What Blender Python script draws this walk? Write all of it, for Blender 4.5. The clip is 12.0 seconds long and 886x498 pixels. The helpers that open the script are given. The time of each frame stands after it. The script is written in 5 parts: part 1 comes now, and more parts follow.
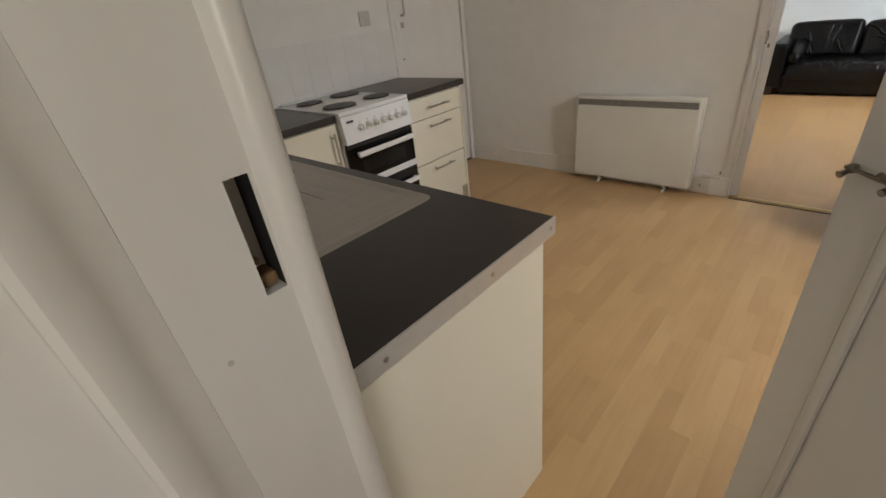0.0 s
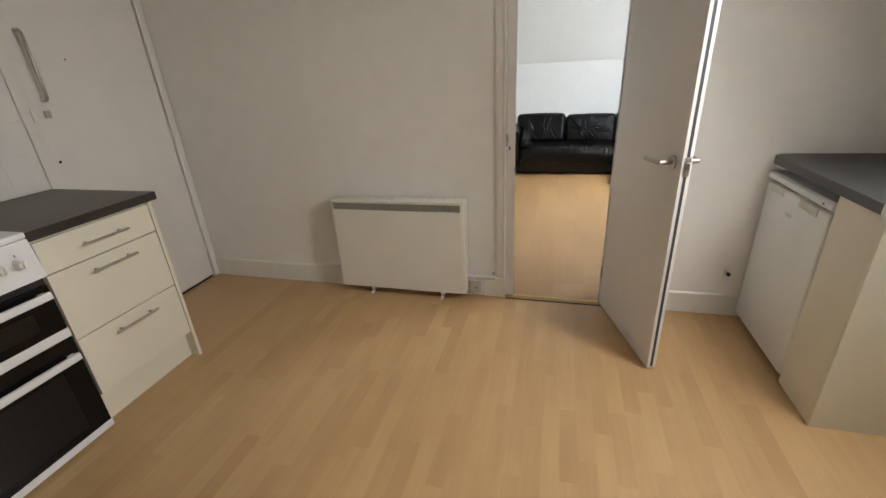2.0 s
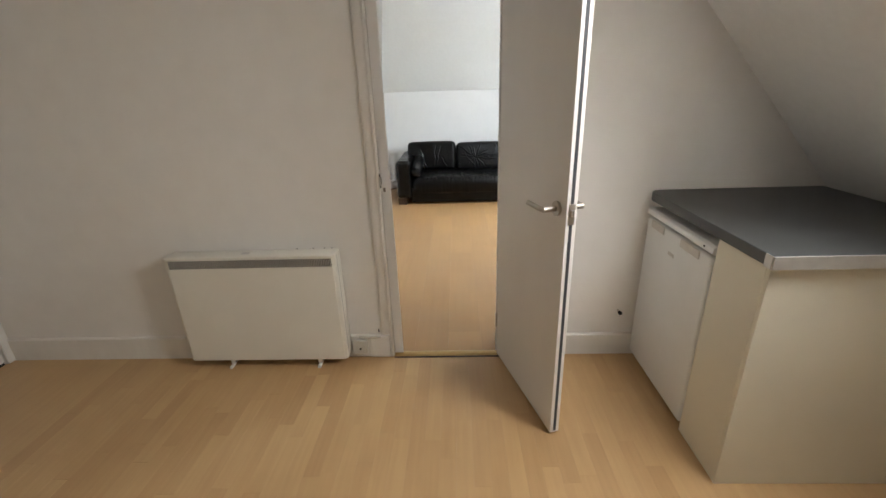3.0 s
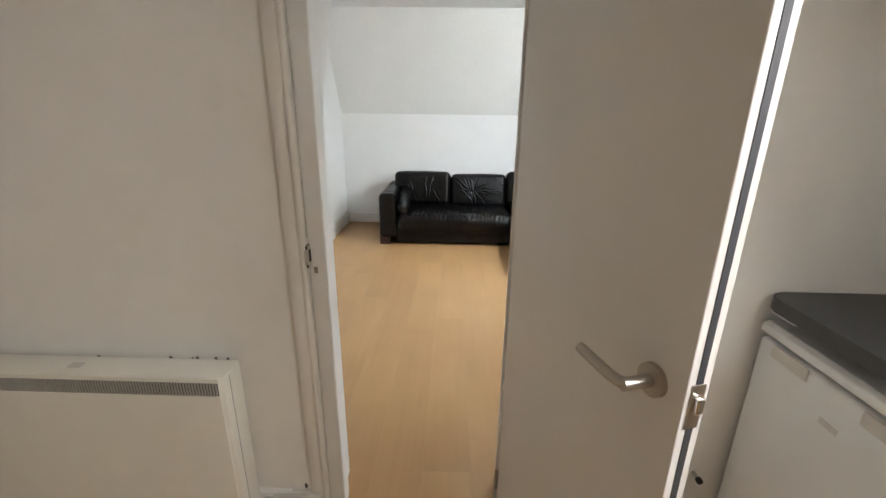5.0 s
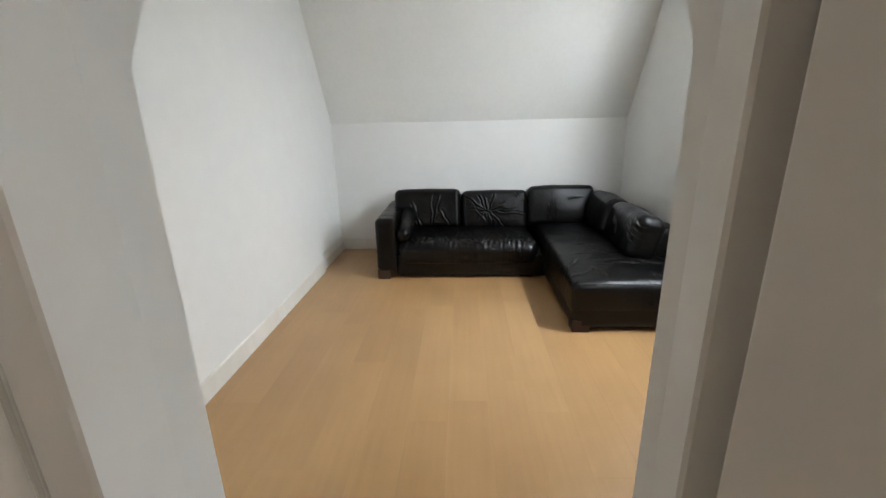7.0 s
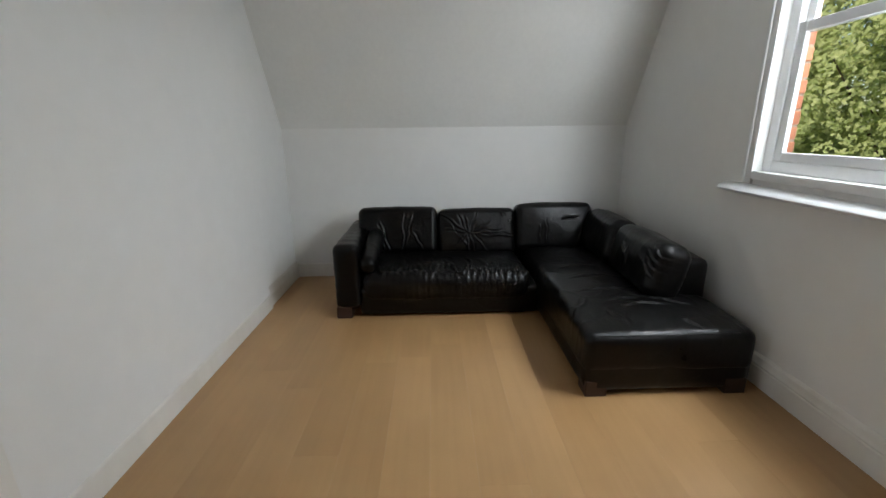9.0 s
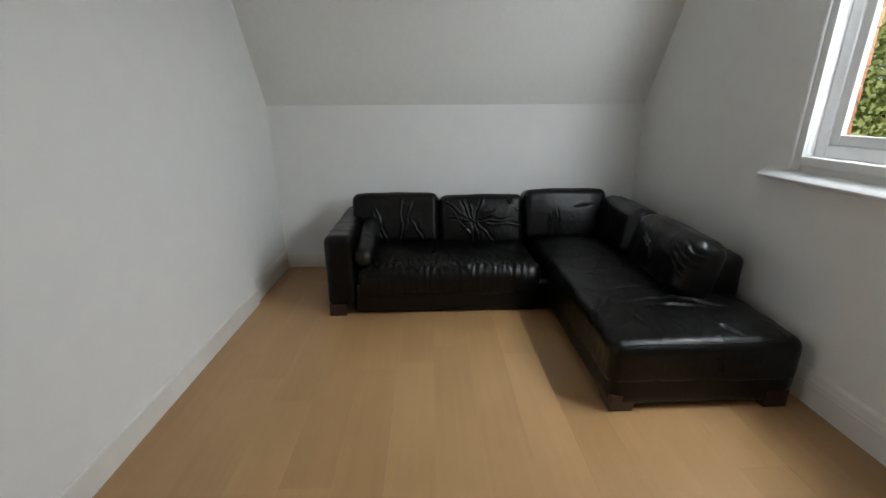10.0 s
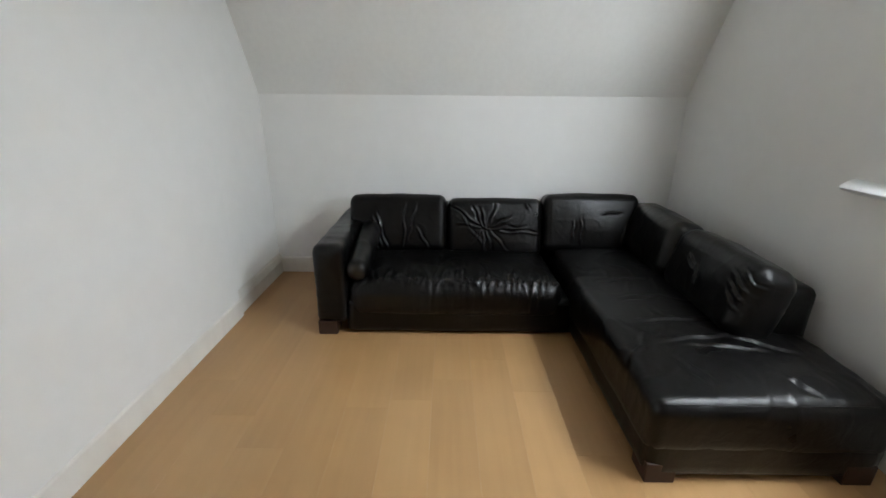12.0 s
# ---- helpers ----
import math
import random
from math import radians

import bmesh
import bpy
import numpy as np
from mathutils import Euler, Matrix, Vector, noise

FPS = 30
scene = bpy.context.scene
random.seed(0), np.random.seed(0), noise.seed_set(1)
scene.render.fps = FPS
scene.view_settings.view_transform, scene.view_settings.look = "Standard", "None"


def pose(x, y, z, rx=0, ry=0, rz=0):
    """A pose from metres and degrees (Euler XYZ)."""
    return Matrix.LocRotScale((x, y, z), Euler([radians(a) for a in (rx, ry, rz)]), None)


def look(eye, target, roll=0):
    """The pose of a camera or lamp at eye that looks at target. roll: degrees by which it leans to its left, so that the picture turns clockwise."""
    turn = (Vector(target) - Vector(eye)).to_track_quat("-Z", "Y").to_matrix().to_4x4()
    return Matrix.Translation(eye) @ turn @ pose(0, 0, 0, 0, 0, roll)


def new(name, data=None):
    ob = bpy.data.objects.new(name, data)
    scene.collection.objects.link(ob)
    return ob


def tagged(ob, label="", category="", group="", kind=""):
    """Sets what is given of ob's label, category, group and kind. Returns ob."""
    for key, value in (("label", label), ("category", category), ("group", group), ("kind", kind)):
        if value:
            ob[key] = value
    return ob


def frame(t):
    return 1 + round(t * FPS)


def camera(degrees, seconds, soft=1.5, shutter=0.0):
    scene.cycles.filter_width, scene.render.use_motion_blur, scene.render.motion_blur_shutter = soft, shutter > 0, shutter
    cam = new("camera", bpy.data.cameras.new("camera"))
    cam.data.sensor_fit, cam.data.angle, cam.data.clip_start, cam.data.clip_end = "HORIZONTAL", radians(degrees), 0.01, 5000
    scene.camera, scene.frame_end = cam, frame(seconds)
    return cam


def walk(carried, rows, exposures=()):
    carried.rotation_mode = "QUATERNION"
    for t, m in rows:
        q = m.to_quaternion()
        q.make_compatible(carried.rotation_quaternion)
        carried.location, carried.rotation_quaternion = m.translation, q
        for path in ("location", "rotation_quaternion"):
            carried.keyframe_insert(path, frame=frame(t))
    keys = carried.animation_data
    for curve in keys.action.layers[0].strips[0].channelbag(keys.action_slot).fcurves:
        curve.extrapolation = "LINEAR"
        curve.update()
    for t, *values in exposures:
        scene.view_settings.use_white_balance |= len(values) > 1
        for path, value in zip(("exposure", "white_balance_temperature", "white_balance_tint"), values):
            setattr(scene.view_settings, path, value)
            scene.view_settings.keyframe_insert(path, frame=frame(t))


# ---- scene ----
cam = camera(93.1, 12.0)
PATH = [
    (0, (0.697, 1.156, 1.324), (1.911, 2.402, 0.336), -7.5),
    (0.5, (0.936, 1.182, 1.339), (2.292, 2.323, 0.413), -5.5),
    (1, (1.137, 1.207, 1.348), (2.642, 2.182, 0.462), -3.2),
    (1.5, (1.347, 1.303, 1.365), (3.032, 1.999, 0.543), -2.7),
    (2, (1.528, 1.321, 1.363), (3.293, 1.824, 0.568), -3.3),
    (2.5, (1.76, 1.263, 1.38), (3.577, 1.604, 0.618), -3.1),
    (2.7, (1.825, 1.225, 1.385), (3.665, 1.437, 0.63), -2.6),
    (4.3, (2.455, 1.268, 1.345), (4.342, 1.157, 0.692), -1.3),
    (4.5, (2.577, 1.24, 1.348), (4.47, 1.173, 0.706), -0.8),
    (5, (2.787, 1.192, 1.359), (4.689, 1.24, 0.741), 0.7),
    (5.5, (3.022, 1.249, 1.328), (4.924, 1.331, 0.717), 0.4),
    (6, (3.191, 1.301, 1.342), (5.094, 1.386, 0.732), -0.4),
    (6.5, (3.419, 1.287, 1.313), (5.327, 1.371, 0.716), -1.0),
    (7, (3.607, 1.223, 1.338), (5.518, 1.317, 0.757), -1.4),
    (7.2, (3.664, 1.21, 1.331), (5.577, 1.3, 0.755), -0.9),
    (9, (4.274, 1.263, 1.309), (6.199, 1.224, 0.766), -0.7),
    (9.5, (4.41, 1.257, 1.318), (6.311, 1.231, 0.699), -0.4),
    (10, (4.56, 1.308, 1.3), (6.458, 1.247, 0.67), -0.4),
    (10.5, (4.671, 1.34, 1.308), (6.561, 1.256, 0.662), -1.3),
    (11, (4.79, 1.294, 1.295), (6.68, 1.22, 0.644), -0.3),
    (11.5, (4.903, 1.225, 1.311), (6.789, 1.198, 0.647), 1.2),
    (12, (4.94, 1.242, 1.3), (6.826, 1.255, 0.635), 0.5),
]
EXPOSURES = [(0, 1.0), (0.5, 1.33), (1.5, 1.38), (2.0, 1.15), (2.5, 1.12), (4.5, 1.12), (5.5, 1.12), (6.5, 1.0), (7.2, 0.74), (9, 0.11), (10, 0.09), (11, 0.2), (12, 0.55)]
walk(cam, [(t, look(eye, target, roll)) for t, eye, target, roll in PATH], EXPOSURES)

# ---- plan ----
FX = 0.86            # kitchen face of the entry wall
BY = 3.80            # kitchen back wall
KX, LX = 3.88, 4.09  # partition: kitchen face, living-room face
KNEE_X, KNEE_Z = 8.06, 1.337
LY, LY2 = 2.535, 2.565  # living-room left wall, and its recess past the step
RY = -0.43           # living-room right wall
CEIL = 2.35
SY, SLOPE = 0.13, 1.136  # kitchen slope: z = 1.587 at y = SY


def slope_y(z):
    return SY + (z - 1.587) / SLOPE


# ---- world and light ----
world = bpy.data.worlds.new("sky")
scene.world = world
world.use_nodes = True
wn = world.node_tree.nodes
sky = wn.new("ShaderNodeTexSky")
sky.sky_type = "NISHITA"
sky.sun_disc = False
sky.sun_elevation, sky.sun_rotation = radians(28), radians(-31)
wn["Background"].inputs["Strength"].default_value = 0.15
world.node_tree.links.new(sky.outputs["Color"], wn["Background"].inputs["Color"])

sun = bpy.data.lights.new("sun", "SUN")
sun.energy, sun.angle, sun.color = 5.0, radians(4), (1.0, 0.95, 0.86)
new("sun", sun).matrix_world = look((0, 0, 20), (7.2, -12, 20 - 7.6))


def window_light(name, eye, target, sx, sy, watts, color):
    lamp = bpy.data.lights.new(name, "AREA")
    lamp.shape, lamp.size, lamp.size_y, lamp.energy, lamp.color = "RECTANGLE", sx, sy, watts, color
    ob = new(name, lamp)
    ob.matrix_world = look(eye, target)
    return ob


RX = 2.76  # middle of the roof window
window_light("roof_window_light", (RX, slope_y(1.86) - 0.31, 1.86), (RX - 0.40, slope_y(1.86) - 0.31 + 0.62, 1.86 - 0.79), 0.55, 0.60, 15.8, (1.0, 0.985, 0.97)).data.spread = radians(164)
window_light("living_window_light", (6.0, -0.83, 2.40), (6.0 + 0.42, -0.83 + 0.56, 2.40 - 0.58), 0.90, 0.45, 46, (0.86, 0.94, 1.0))
window_light("living_sash_light", (5.60, -0.57, 1.60), (5.60 + 0.70, -0.57 + 0.65, 1.60 - 0.25), 0.34, 0.8, 17, (0.86, 0.94, 1.0))
# Unseen lamp added inside the landing, whose walls have no window.
window_light("landing_fill_light", (4.5, 4.4, 1.6), (4.9, 2.6, 1.2), 0.8, 0.8, 12, (0.9, 0.95, 1.0))
# Unseen fill lamp, added to brighten the entrance frame.
window_light("hall_fill_light", (-0.45, 0.14, 1.55), (0.55, 1.6, 1.2), 0.7, 0.8, 6, (1.0, 0.93, 0.84))


# ---- materials ----
def mat(name, c1, c2=None, rough=0.5, metal=0.0, grain=(30, 30, 30), blotch=2.0, bump=0.1, bump_scale=60.0,
        spread=0.0, rough_var=0.08, coat=0.0, stretch_bump=None, mix=0.5, spec=0.5, dist=0.002):
    """A surface with fine grain, broad blotches, relief, and a spread of tone from piece to piece."""
    m = bpy.data.materials.new(name)
    m.use_nodes = True
    nt = m.node_tree
    n, l = nt.nodes, nt.links
    b = n["Principled BSDF"]
    c2 = c2 or tuple(v * 0.86 for v in c1)
    geo, info = n.new("ShaderNodeNewGeometry"), n.new("ShaderNodeObjectInfo")
    off = n.new("ShaderNodeVectorMath")
    off.operation = "MULTIPLY"
    off.inputs[1].default_value = (7.3, 3.1, 5.7) if spread else (0, 0, 0)
    l.new(info.outputs["Random"], off.inputs[0])
    add = n.new("ShaderNodeVectorMath")
    l.new(geo.outputs["Position"], add.inputs[0])
    l.new(off.outputs[0], add.inputs[1])
    sc = n.new("ShaderNodeVectorMath")
    sc.operation = "MULTIPLY"
    sc.inputs[1].default_value = grain
    l.new(add.outputs[0], sc.inputs[0])
    fine = n.new("ShaderNodeTexNoise")
    fine.inputs["Scale"].default_value, fine.inputs["Detail"].default_value = 1.0, 5.0
    l.new(sc.outputs[0], fine.inputs["Vector"])
    broad = n.new("ShaderNodeTexNoise")
    broad.inputs["Scale"].default_value, broad.inputs["Detail"].default_value = blotch, 3.0
    l.new(add.outputs[0], broad.inputs["Vector"])
    total = n.new("ShaderNodeMath")
    total.operation = "MULTIPLY_ADD"
    total.inputs[1].default_value = mix
    l.new(fine.outputs["Fac"], total.inputs[0])
    half = n.new("ShaderNodeMath")
    half.operation = "MULTIPLY"
    half.inputs[1].default_value = 1 - mix
    l.new(broad.outputs["Fac"], half.inputs[0])
    l.new(half.outputs[0], total.inputs[2])
    last = total
    if spread:
        rnd = n.new("ShaderNodeMath")
        rnd.operation = "MULTIPLY_ADD"
        rnd.inputs[1].default_value, rnd.inputs[2].default_value = spread, -spread / 2
        l.new(info.outputs["Random"], rnd.inputs[0])
        last = n.new("ShaderNodeMath")
        l.new(total.outputs[0], last.inputs[0])
        l.new(rnd.outputs[0], last.inputs[1])
    ramp = n.new("ShaderNodeValToRGB")
    ramp.color_ramp.elements[0].position, ramp.color_ramp.elements[1].position = 0.3, 0.7
    ramp.color_ramp.elements[0].color, ramp.color_ramp.elements[1].color = (*c2, 1), (*c1, 1)
    l.new(last.outputs[0], ramp.inputs["Fac"])
    l.new(ramp.outputs["Color"], b.inputs["Base Color"])
    rr = n.new("ShaderNodeMapRange")
    rr.inputs["To Min"].default_value, rr.inputs["To Max"].default_value = rough - rough_var, rough + rough_var
    l.new(broad.outputs["Fac"], rr.inputs["Value"])
    l.new(rr.outputs["Result"], b.inputs["Roughness"])
    b.inputs["Metallic"].default_value = metal
    b.inputs["Coat Weight"].default_value = coat
    b.inputs["Coat Roughness"].default_value = 0.15
    b.inputs["Specular IOR Level"].default_value = spec
    if bump:
        tex = n.new("ShaderNodeTexNoise")
        tex.inputs["Scale"].default_value, tex.inputs["Detail"].default_value = bump_scale, 4.0
        if stretch_bump:
            st = n.new("ShaderNodeVectorMath")
            st.operation = "MULTIPLY"
            st.inputs[1].default_value = stretch_bump
            l.new(add.outputs[0], st.inputs[0])
            l.new(st.outputs[0], tex.inputs["Vector"])
        else:
            l.new(add.outputs[0], tex.inputs["Vector"])
        bp = n.new("ShaderNodeBump")
        bp.inputs["Strength"].default_value, bp.inputs["Distance"].default_value = bump, dist
        l.new(tex.outputs["Fac"], bp.inputs["Height"])
        l.new(bp.outputs["Normal"], b.inputs["Normal"])
    return m


WALL = mat("wall_paint", (0.80, 0.775, 0.735), (0.75, 0.725, 0.685), 0.75, grain=(9, 9, 9), blotch=0.9, bump=0.25, bump_scale=38, spec=0.3)
WALL_L = mat("living_wall_paint", (0.80, 0.79, 0.77), (0.76, 0.75, 0.73), 0.75, grain=(9, 9, 9), blotch=0.9, bump=0.25, bump_scale=38, spec=0.3)
CEILING = mat("ceiling_paint", (0.78, 0.77, 0.74), (0.73, 0.72, 0.69), 0.85, bump=0.2, bump_scale=45, spec=0.2)
TRIM = mat("gloss_trim_paint", (0.79, 0.77, 0.73), (0.70, 0.67, 0.62), 0.38, grain=(14, 14, 4), blotch=3, bump=0.12, bump_scale=22)
DOOR = mat("door_paint", (0.78, 0.755, 0.72), (0.73, 0.70, 0.665), 0.42, grain=(6, 6, 2), blotch=1.2, bump=0.06, bump_scale=30)
UPVC = mat("white_window_paint", (0.82, 0.82, 0.82), (0.76, 0.76, 0.76), 0.3, bump=0.03)
LAM_K = mat("kitchen_laminate", (0.52, 0.34, 0.165), (0.42, 0.26, 0.12), 0.36, grain=(3.0, 60, 30), blotch=1.8, bump=0.03, bump_scale=8,
            stretch_bump=(2, 25, 4), spread=0.24, mix=0.36)
LAM_L = mat("living_laminate", (0.43, 0.255, 0.112), (0.335, 0.188, 0.078), 0.36, grain=(1.6, 34, 20), blotch=1.2, bump=0.03, bump_scale=8,
            stretch_bump=(2, 25, 4), spread=0.055, mix=0.25)
# Dark filler under the boards; its brown paints shade into their joints.
JOINT_SHADE = mat("joint_shade_filler", (0.25, 0.15, 0.07), None, 0.7)
WORKTOP = mat("dark_worktop_laminate", (0.034, 0.028, 0.025), (0.029, 0.024, 0.021), 0.33, grain=(40, 40, 40), blotch=3, bump=0, rough_var=0.03)
WORKTOP_G = mat("grey_worktop_laminate", (0.056, 0.058, 0.058), (0.050, 0.052, 0.052), 0.36, grain=(40, 40, 40), blotch=3, bump=0, rough_var=0.03)
CREAM = mat("cream_cabinet_laminate", (0.74, 0.70, 0.58), (0.70, 0.66, 0.54), 0.34, grain=(5, 5, 5), blotch=1.5, bump=0.02)
EDGING = mat("aluminium_edging", (0.66, 0.65, 0.63), (0.56, 0.55, 0.53), 0.35, metal=0.6, bump=0.02)
STEEL = mat("brushed_steel", (0.53, 0.50, 0.465), (0.43, 0.405, 0.375), 0.43, metal=1.0, grain=(6, 160, 160), blotch=5, bump=0.015, bump_scale=40, stretch_bump=(3, 260, 3), dist=0.0004)
CHROME = mat("chrome", (0.75, 0.74, 0.73), (0.62, 0.61, 0.60), 0.14, metal=1.0, bump=0)
NICKEL = mat("satin_nickel", (0.56, 0.52, 0.47), (0.46, 0.43, 0.39), 0.38, metal=1.0, bump=0.02)
BRASS = mat("aged_brass", (0.17, 0.105, 0.042), (0.10, 0.062, 0.026), 0.45, metal=1.0, grain=(80, 80, 80), bump=0.1)
BRASS_T = mat("worn_brass_strip", (0.62, 0.44, 0.20), (0.42, 0.29, 0.13), 0.36, metal=0.9, grain=(80, 20, 80), bump=0.05)
AGED_STEEL = mat("tarnished_steel", (0.34, 0.31, 0.27), (0.17, 0.15, 0.13), 0.38, metal=0.9, grain=(120, 120, 120), bump=0.1)
ENAMEL = mat("white_enamel", (0.80, 0.80, 0.80), (0.75, 0.75, 0.745), 0.22, grain=(4, 4, 4), bump=0.01)
FRIDGE = mat("fridge_white", (0.78, 0.785, 0.77), (0.72, 0.725, 0.705), 0.32, grain=(4, 4, 4), bump=0.05, bump_scale=200, dist=0.0005)
HEATER = mat("heater_enamel", (0.76, 0.735, 0.66), (0.71, 0.685, 0.61), 0.4, grain=(5, 5, 5), bump=0.03)
GRILLE = mat("heater_grille_metal", (0.42, 0.41, 0.38), (0.33, 0.32, 0.30), 0.45, metal=0.2, bump=0.02)
# Near-black: paints shade into holes, slots and gaps; also serves small black parts.
DARK = mat("black_and_hole_shade", (0.012, 0.010, 0.009), None, 0.8, bump=0)
RUBBER = mat("grey_seal", (0.05, 0.052, 0.06), None, 0.6, bump=0)
GLASS_BLACK = mat("black_oven_glass", (0.006, 0.005, 0.005), (0.004, 0.004, 0.004), 0.14, bump=0, rough_var=0.04, spec=0.22)
GLASS_GREY = mat("oven_window_glass", (0.016, 0.014, 0.013), (0.010, 0.009, 0.009), 0.12, bump=0, rough_var=0.03, spec=0.25)
PLATE = mat("cast_iron_hotplate", (0.035, 0.028, 0.024), (0.018, 0.014, 0.012), 0.45, grain=(60, 60, 60), bump=0.2, bump_scale=120)
TILE = mat("white_glazed_tile", (0.80, 0.785, 0.75), (0.75, 0.735, 0.70), 0.12, grain=(10, 10, 10), bump=0.04, bump_scale=14, spread=0.12)
GROUT = mat("tile_grout", (0.78, 0.76, 0.72), (0.73, 0.71, 0.67), 0.8, bump=0.2)
PLASTIC = mat("white_plastic", (0.80, 0.79, 0.76), (0.76, 0.75, 0.71), 0.35, bump=0)
PLASTIC_G = mat("aged_grey_plastic", (0.60, 0.58, 0.53), (0.52, 0.50, 0.46), 0.4, bump=0)
WOODFOOT = mat("dark_stained_wood", (0.040, 0.016, 0.009), (0.020, 0.008, 0.005), 0.45, grain=(8, 40, 40), bump=0.1)
BRICK = mat("orange_red_brick", (0.50, 0.20, 0.10), (0.34, 0.12, 0.06), 0.85, grain=(40, 40, 40), blotch=9, bump=0.5, bump_scale=70, spread=0.35)
MORTAR = mat("lime_mortar", (0.34, 0.24, 0.17), None, 0.9, bump=0.4)
BARK = mat("bark", (0.12, 0.085, 0.06), (0.05, 0.035, 0.025), 0.9, grain=(20, 20, 5), bump=0.6, bump_scale=25)
GRASS = mat("grass_ground", (0.07, 0.12, 0.03), (0.03, 0.06, 0.015), 0.95, blotch=0.3, bump=0.4)
CARDBOARD = mat("bare_timber", (0.30, 0.19, 0.09), (0.16, 0.09, 0.04), 0.8, grain=(10, 60, 60), bump=0.3)


def leather():
    m = mat("black_leather", (0.0020, 0.0018, 0.0018), (0.0012, 0.0011, 0.0011), 0.31, grain=(26, 26, 26), blotch=4.5, bump=0, spec=0.28)
    n, l = m.node_tree.nodes, m.node_tree.links
    geo = n.new("ShaderNodeNewGeometry")
    pores = n.new("ShaderNodeTexVoronoi")
    pores.inputs["Scale"].default_value = 260
    creases = n.new("ShaderNodeTexNoise")
    creases.inputs["Scale"].default_value, creases.inputs["Detail"].default_value = 15, 6
    creases.inputs["Distortion"].default_value = 1.1
    for t in (pores, creases):
        l.new(geo.outputs["Position"], t.inputs["Vector"])
    b1, b2 = n.new("ShaderNodeBump"), n.new("ShaderNodeBump")
    b1.inputs["Strength"].default_value, b1.inputs["Distance"].default_value = 0.24, 0.010
    b2.inputs["Strength"].default_value, b2.inputs["Distance"].default_value = 0.25, 0.001
    l.new(creases.outputs["Fac"], b1.inputs["Height"])
    l.new(pores.outputs["Distance"], b2.inputs["Height"])
    l.new(b1.outputs["Normal"], b2.inputs["Normal"])
    l.new(b2.outputs["Normal"], n["Principled BSDF"].inputs["Normal"])
    return m


LEATHER = leather()


def pane_glass():
    m = bpy.data.materials.new("window_glass")
    m.use_nodes = True
    b = m.node_tree.nodes["Principled BSDF"]
    b.inputs["Transmission Weight"].default_value, b.inputs["Roughness"].default_value, b.inputs["IOR"].default_value = 1.0, 0.0, 1.05
    return m


GLASS = pane_glass()


def leaf_mat():
    m = bpy.data.materials.new("maple_leaf")
    m.use_nodes = True
    n, l = m.node_tree.nodes, m.node_tree.links
    b = n["Principled BSDF"]
    geo = n.new("ShaderNodeNewGeometry")
    ramp = n.new("ShaderNodeValToRGB")
    # Tones lifted above real foliage so the leaves read as sunlit and hazy.
    ramp.color_ramp.elements[0].color, ramp.color_ramp.elements[1].color = (0.34, 0.41, 0.15, 1), (0.56, 0.60, 0.27, 1)
    l.new(geo.outputs["Random Per Island"], ramp.inputs["Fac"])
    l.new(ramp.outputs["Color"], b.inputs["Base Color"])
    b.inputs["Roughness"].default_value = 0.55
    tr = n.new("ShaderNodeBsdfTranslucent")
    l.new(ramp.outputs["Color"], tr.inputs["Color"])
    mx = n.new("ShaderNodeMixShader")
    mx.inputs[0].default_value = 0.55
    l.new(b.outputs[0], mx.inputs[1])
    l.new(tr.outputs[0], mx.inputs[2])
    l.new(mx.outputs[0], n["Material Output"].inputs["Surface"])
    return m


LEAF = leaf_mat()


# ---- builders ----
def reach(ob):
    """World pose of an object by its chain of parents."""
    return (reach(ob.parent) @ ob.matrix_parent_inverse if ob.parent else Matrix()) @ ob.matrix_basis


def under(ob, parent):
    if parent is not None:
        ob.parent = parent
        ob.matrix_parent_inverse = reach(parent).inverted()
    return ob


def mesh_of(name, bm, material, smooth=False):
    me = bpy.data.meshes.new(name)
    bmesh.ops.recalc_face_normals(bm, faces=bm.faces)
    bm.to_mesh(me)
    bm.free()
    me.materials.append(material)
    if smooth:
        for p in me.polygons:
            p.use_smooth = True
        try:
            me.set_sharp_from_angle(angle=radians(smooth if smooth > 1 else 40))
        except AttributeError:
            pass
    return me


def part(name, bm, material, parent=None, label="", smooth=False):
    ob = under(new(name, mesh_of(name, bm, material, smooth)), parent)
    return tagged(ob, label) if label else ob


def thing(name, x, y, z, label, category, group=""):
    ob = new(name)
    ob.matrix_basis = Matrix.Translation((x, y, z))
    ob.empty_display_size = 0.1
    return tagged(ob, label, category, group)


def setting(name, bm, material, label="", category="", smooth=False):
    return tagged(part(name, bm, material, None, "", smooth), label, category or name.split("_")[0], "", "structure")


def box(x0, x1, y0, y1, z0, z1, bevel=0.0, seg=2, bm=None):
    bm = bm or bmesh.new()
    x0, x1, y0, y1, z0, z1 = min(x0, x1), max(x0, x1), min(y0, y1), max(y0, y1), min(z0, z1), max(z0, z1)
    r = bmesh.ops.create_cube(bm, size=1)
    for v in r["verts"]:
        v.co = Vector((x0 + (v.co.x + 0.5) * (x1 - x0), y0 + (v.co.y + 0.5) * (y1 - y0), z0 + (v.co.z + 0.5) * (z1 - z0)))
    if bevel:
        edges = list({e for v in r["verts"] for e in v.link_edges})
        bmesh.ops.bevel(bm, geom=edges, offset=bevel, segments=seg, affect="EDGES", profile=0.5)
    return bm


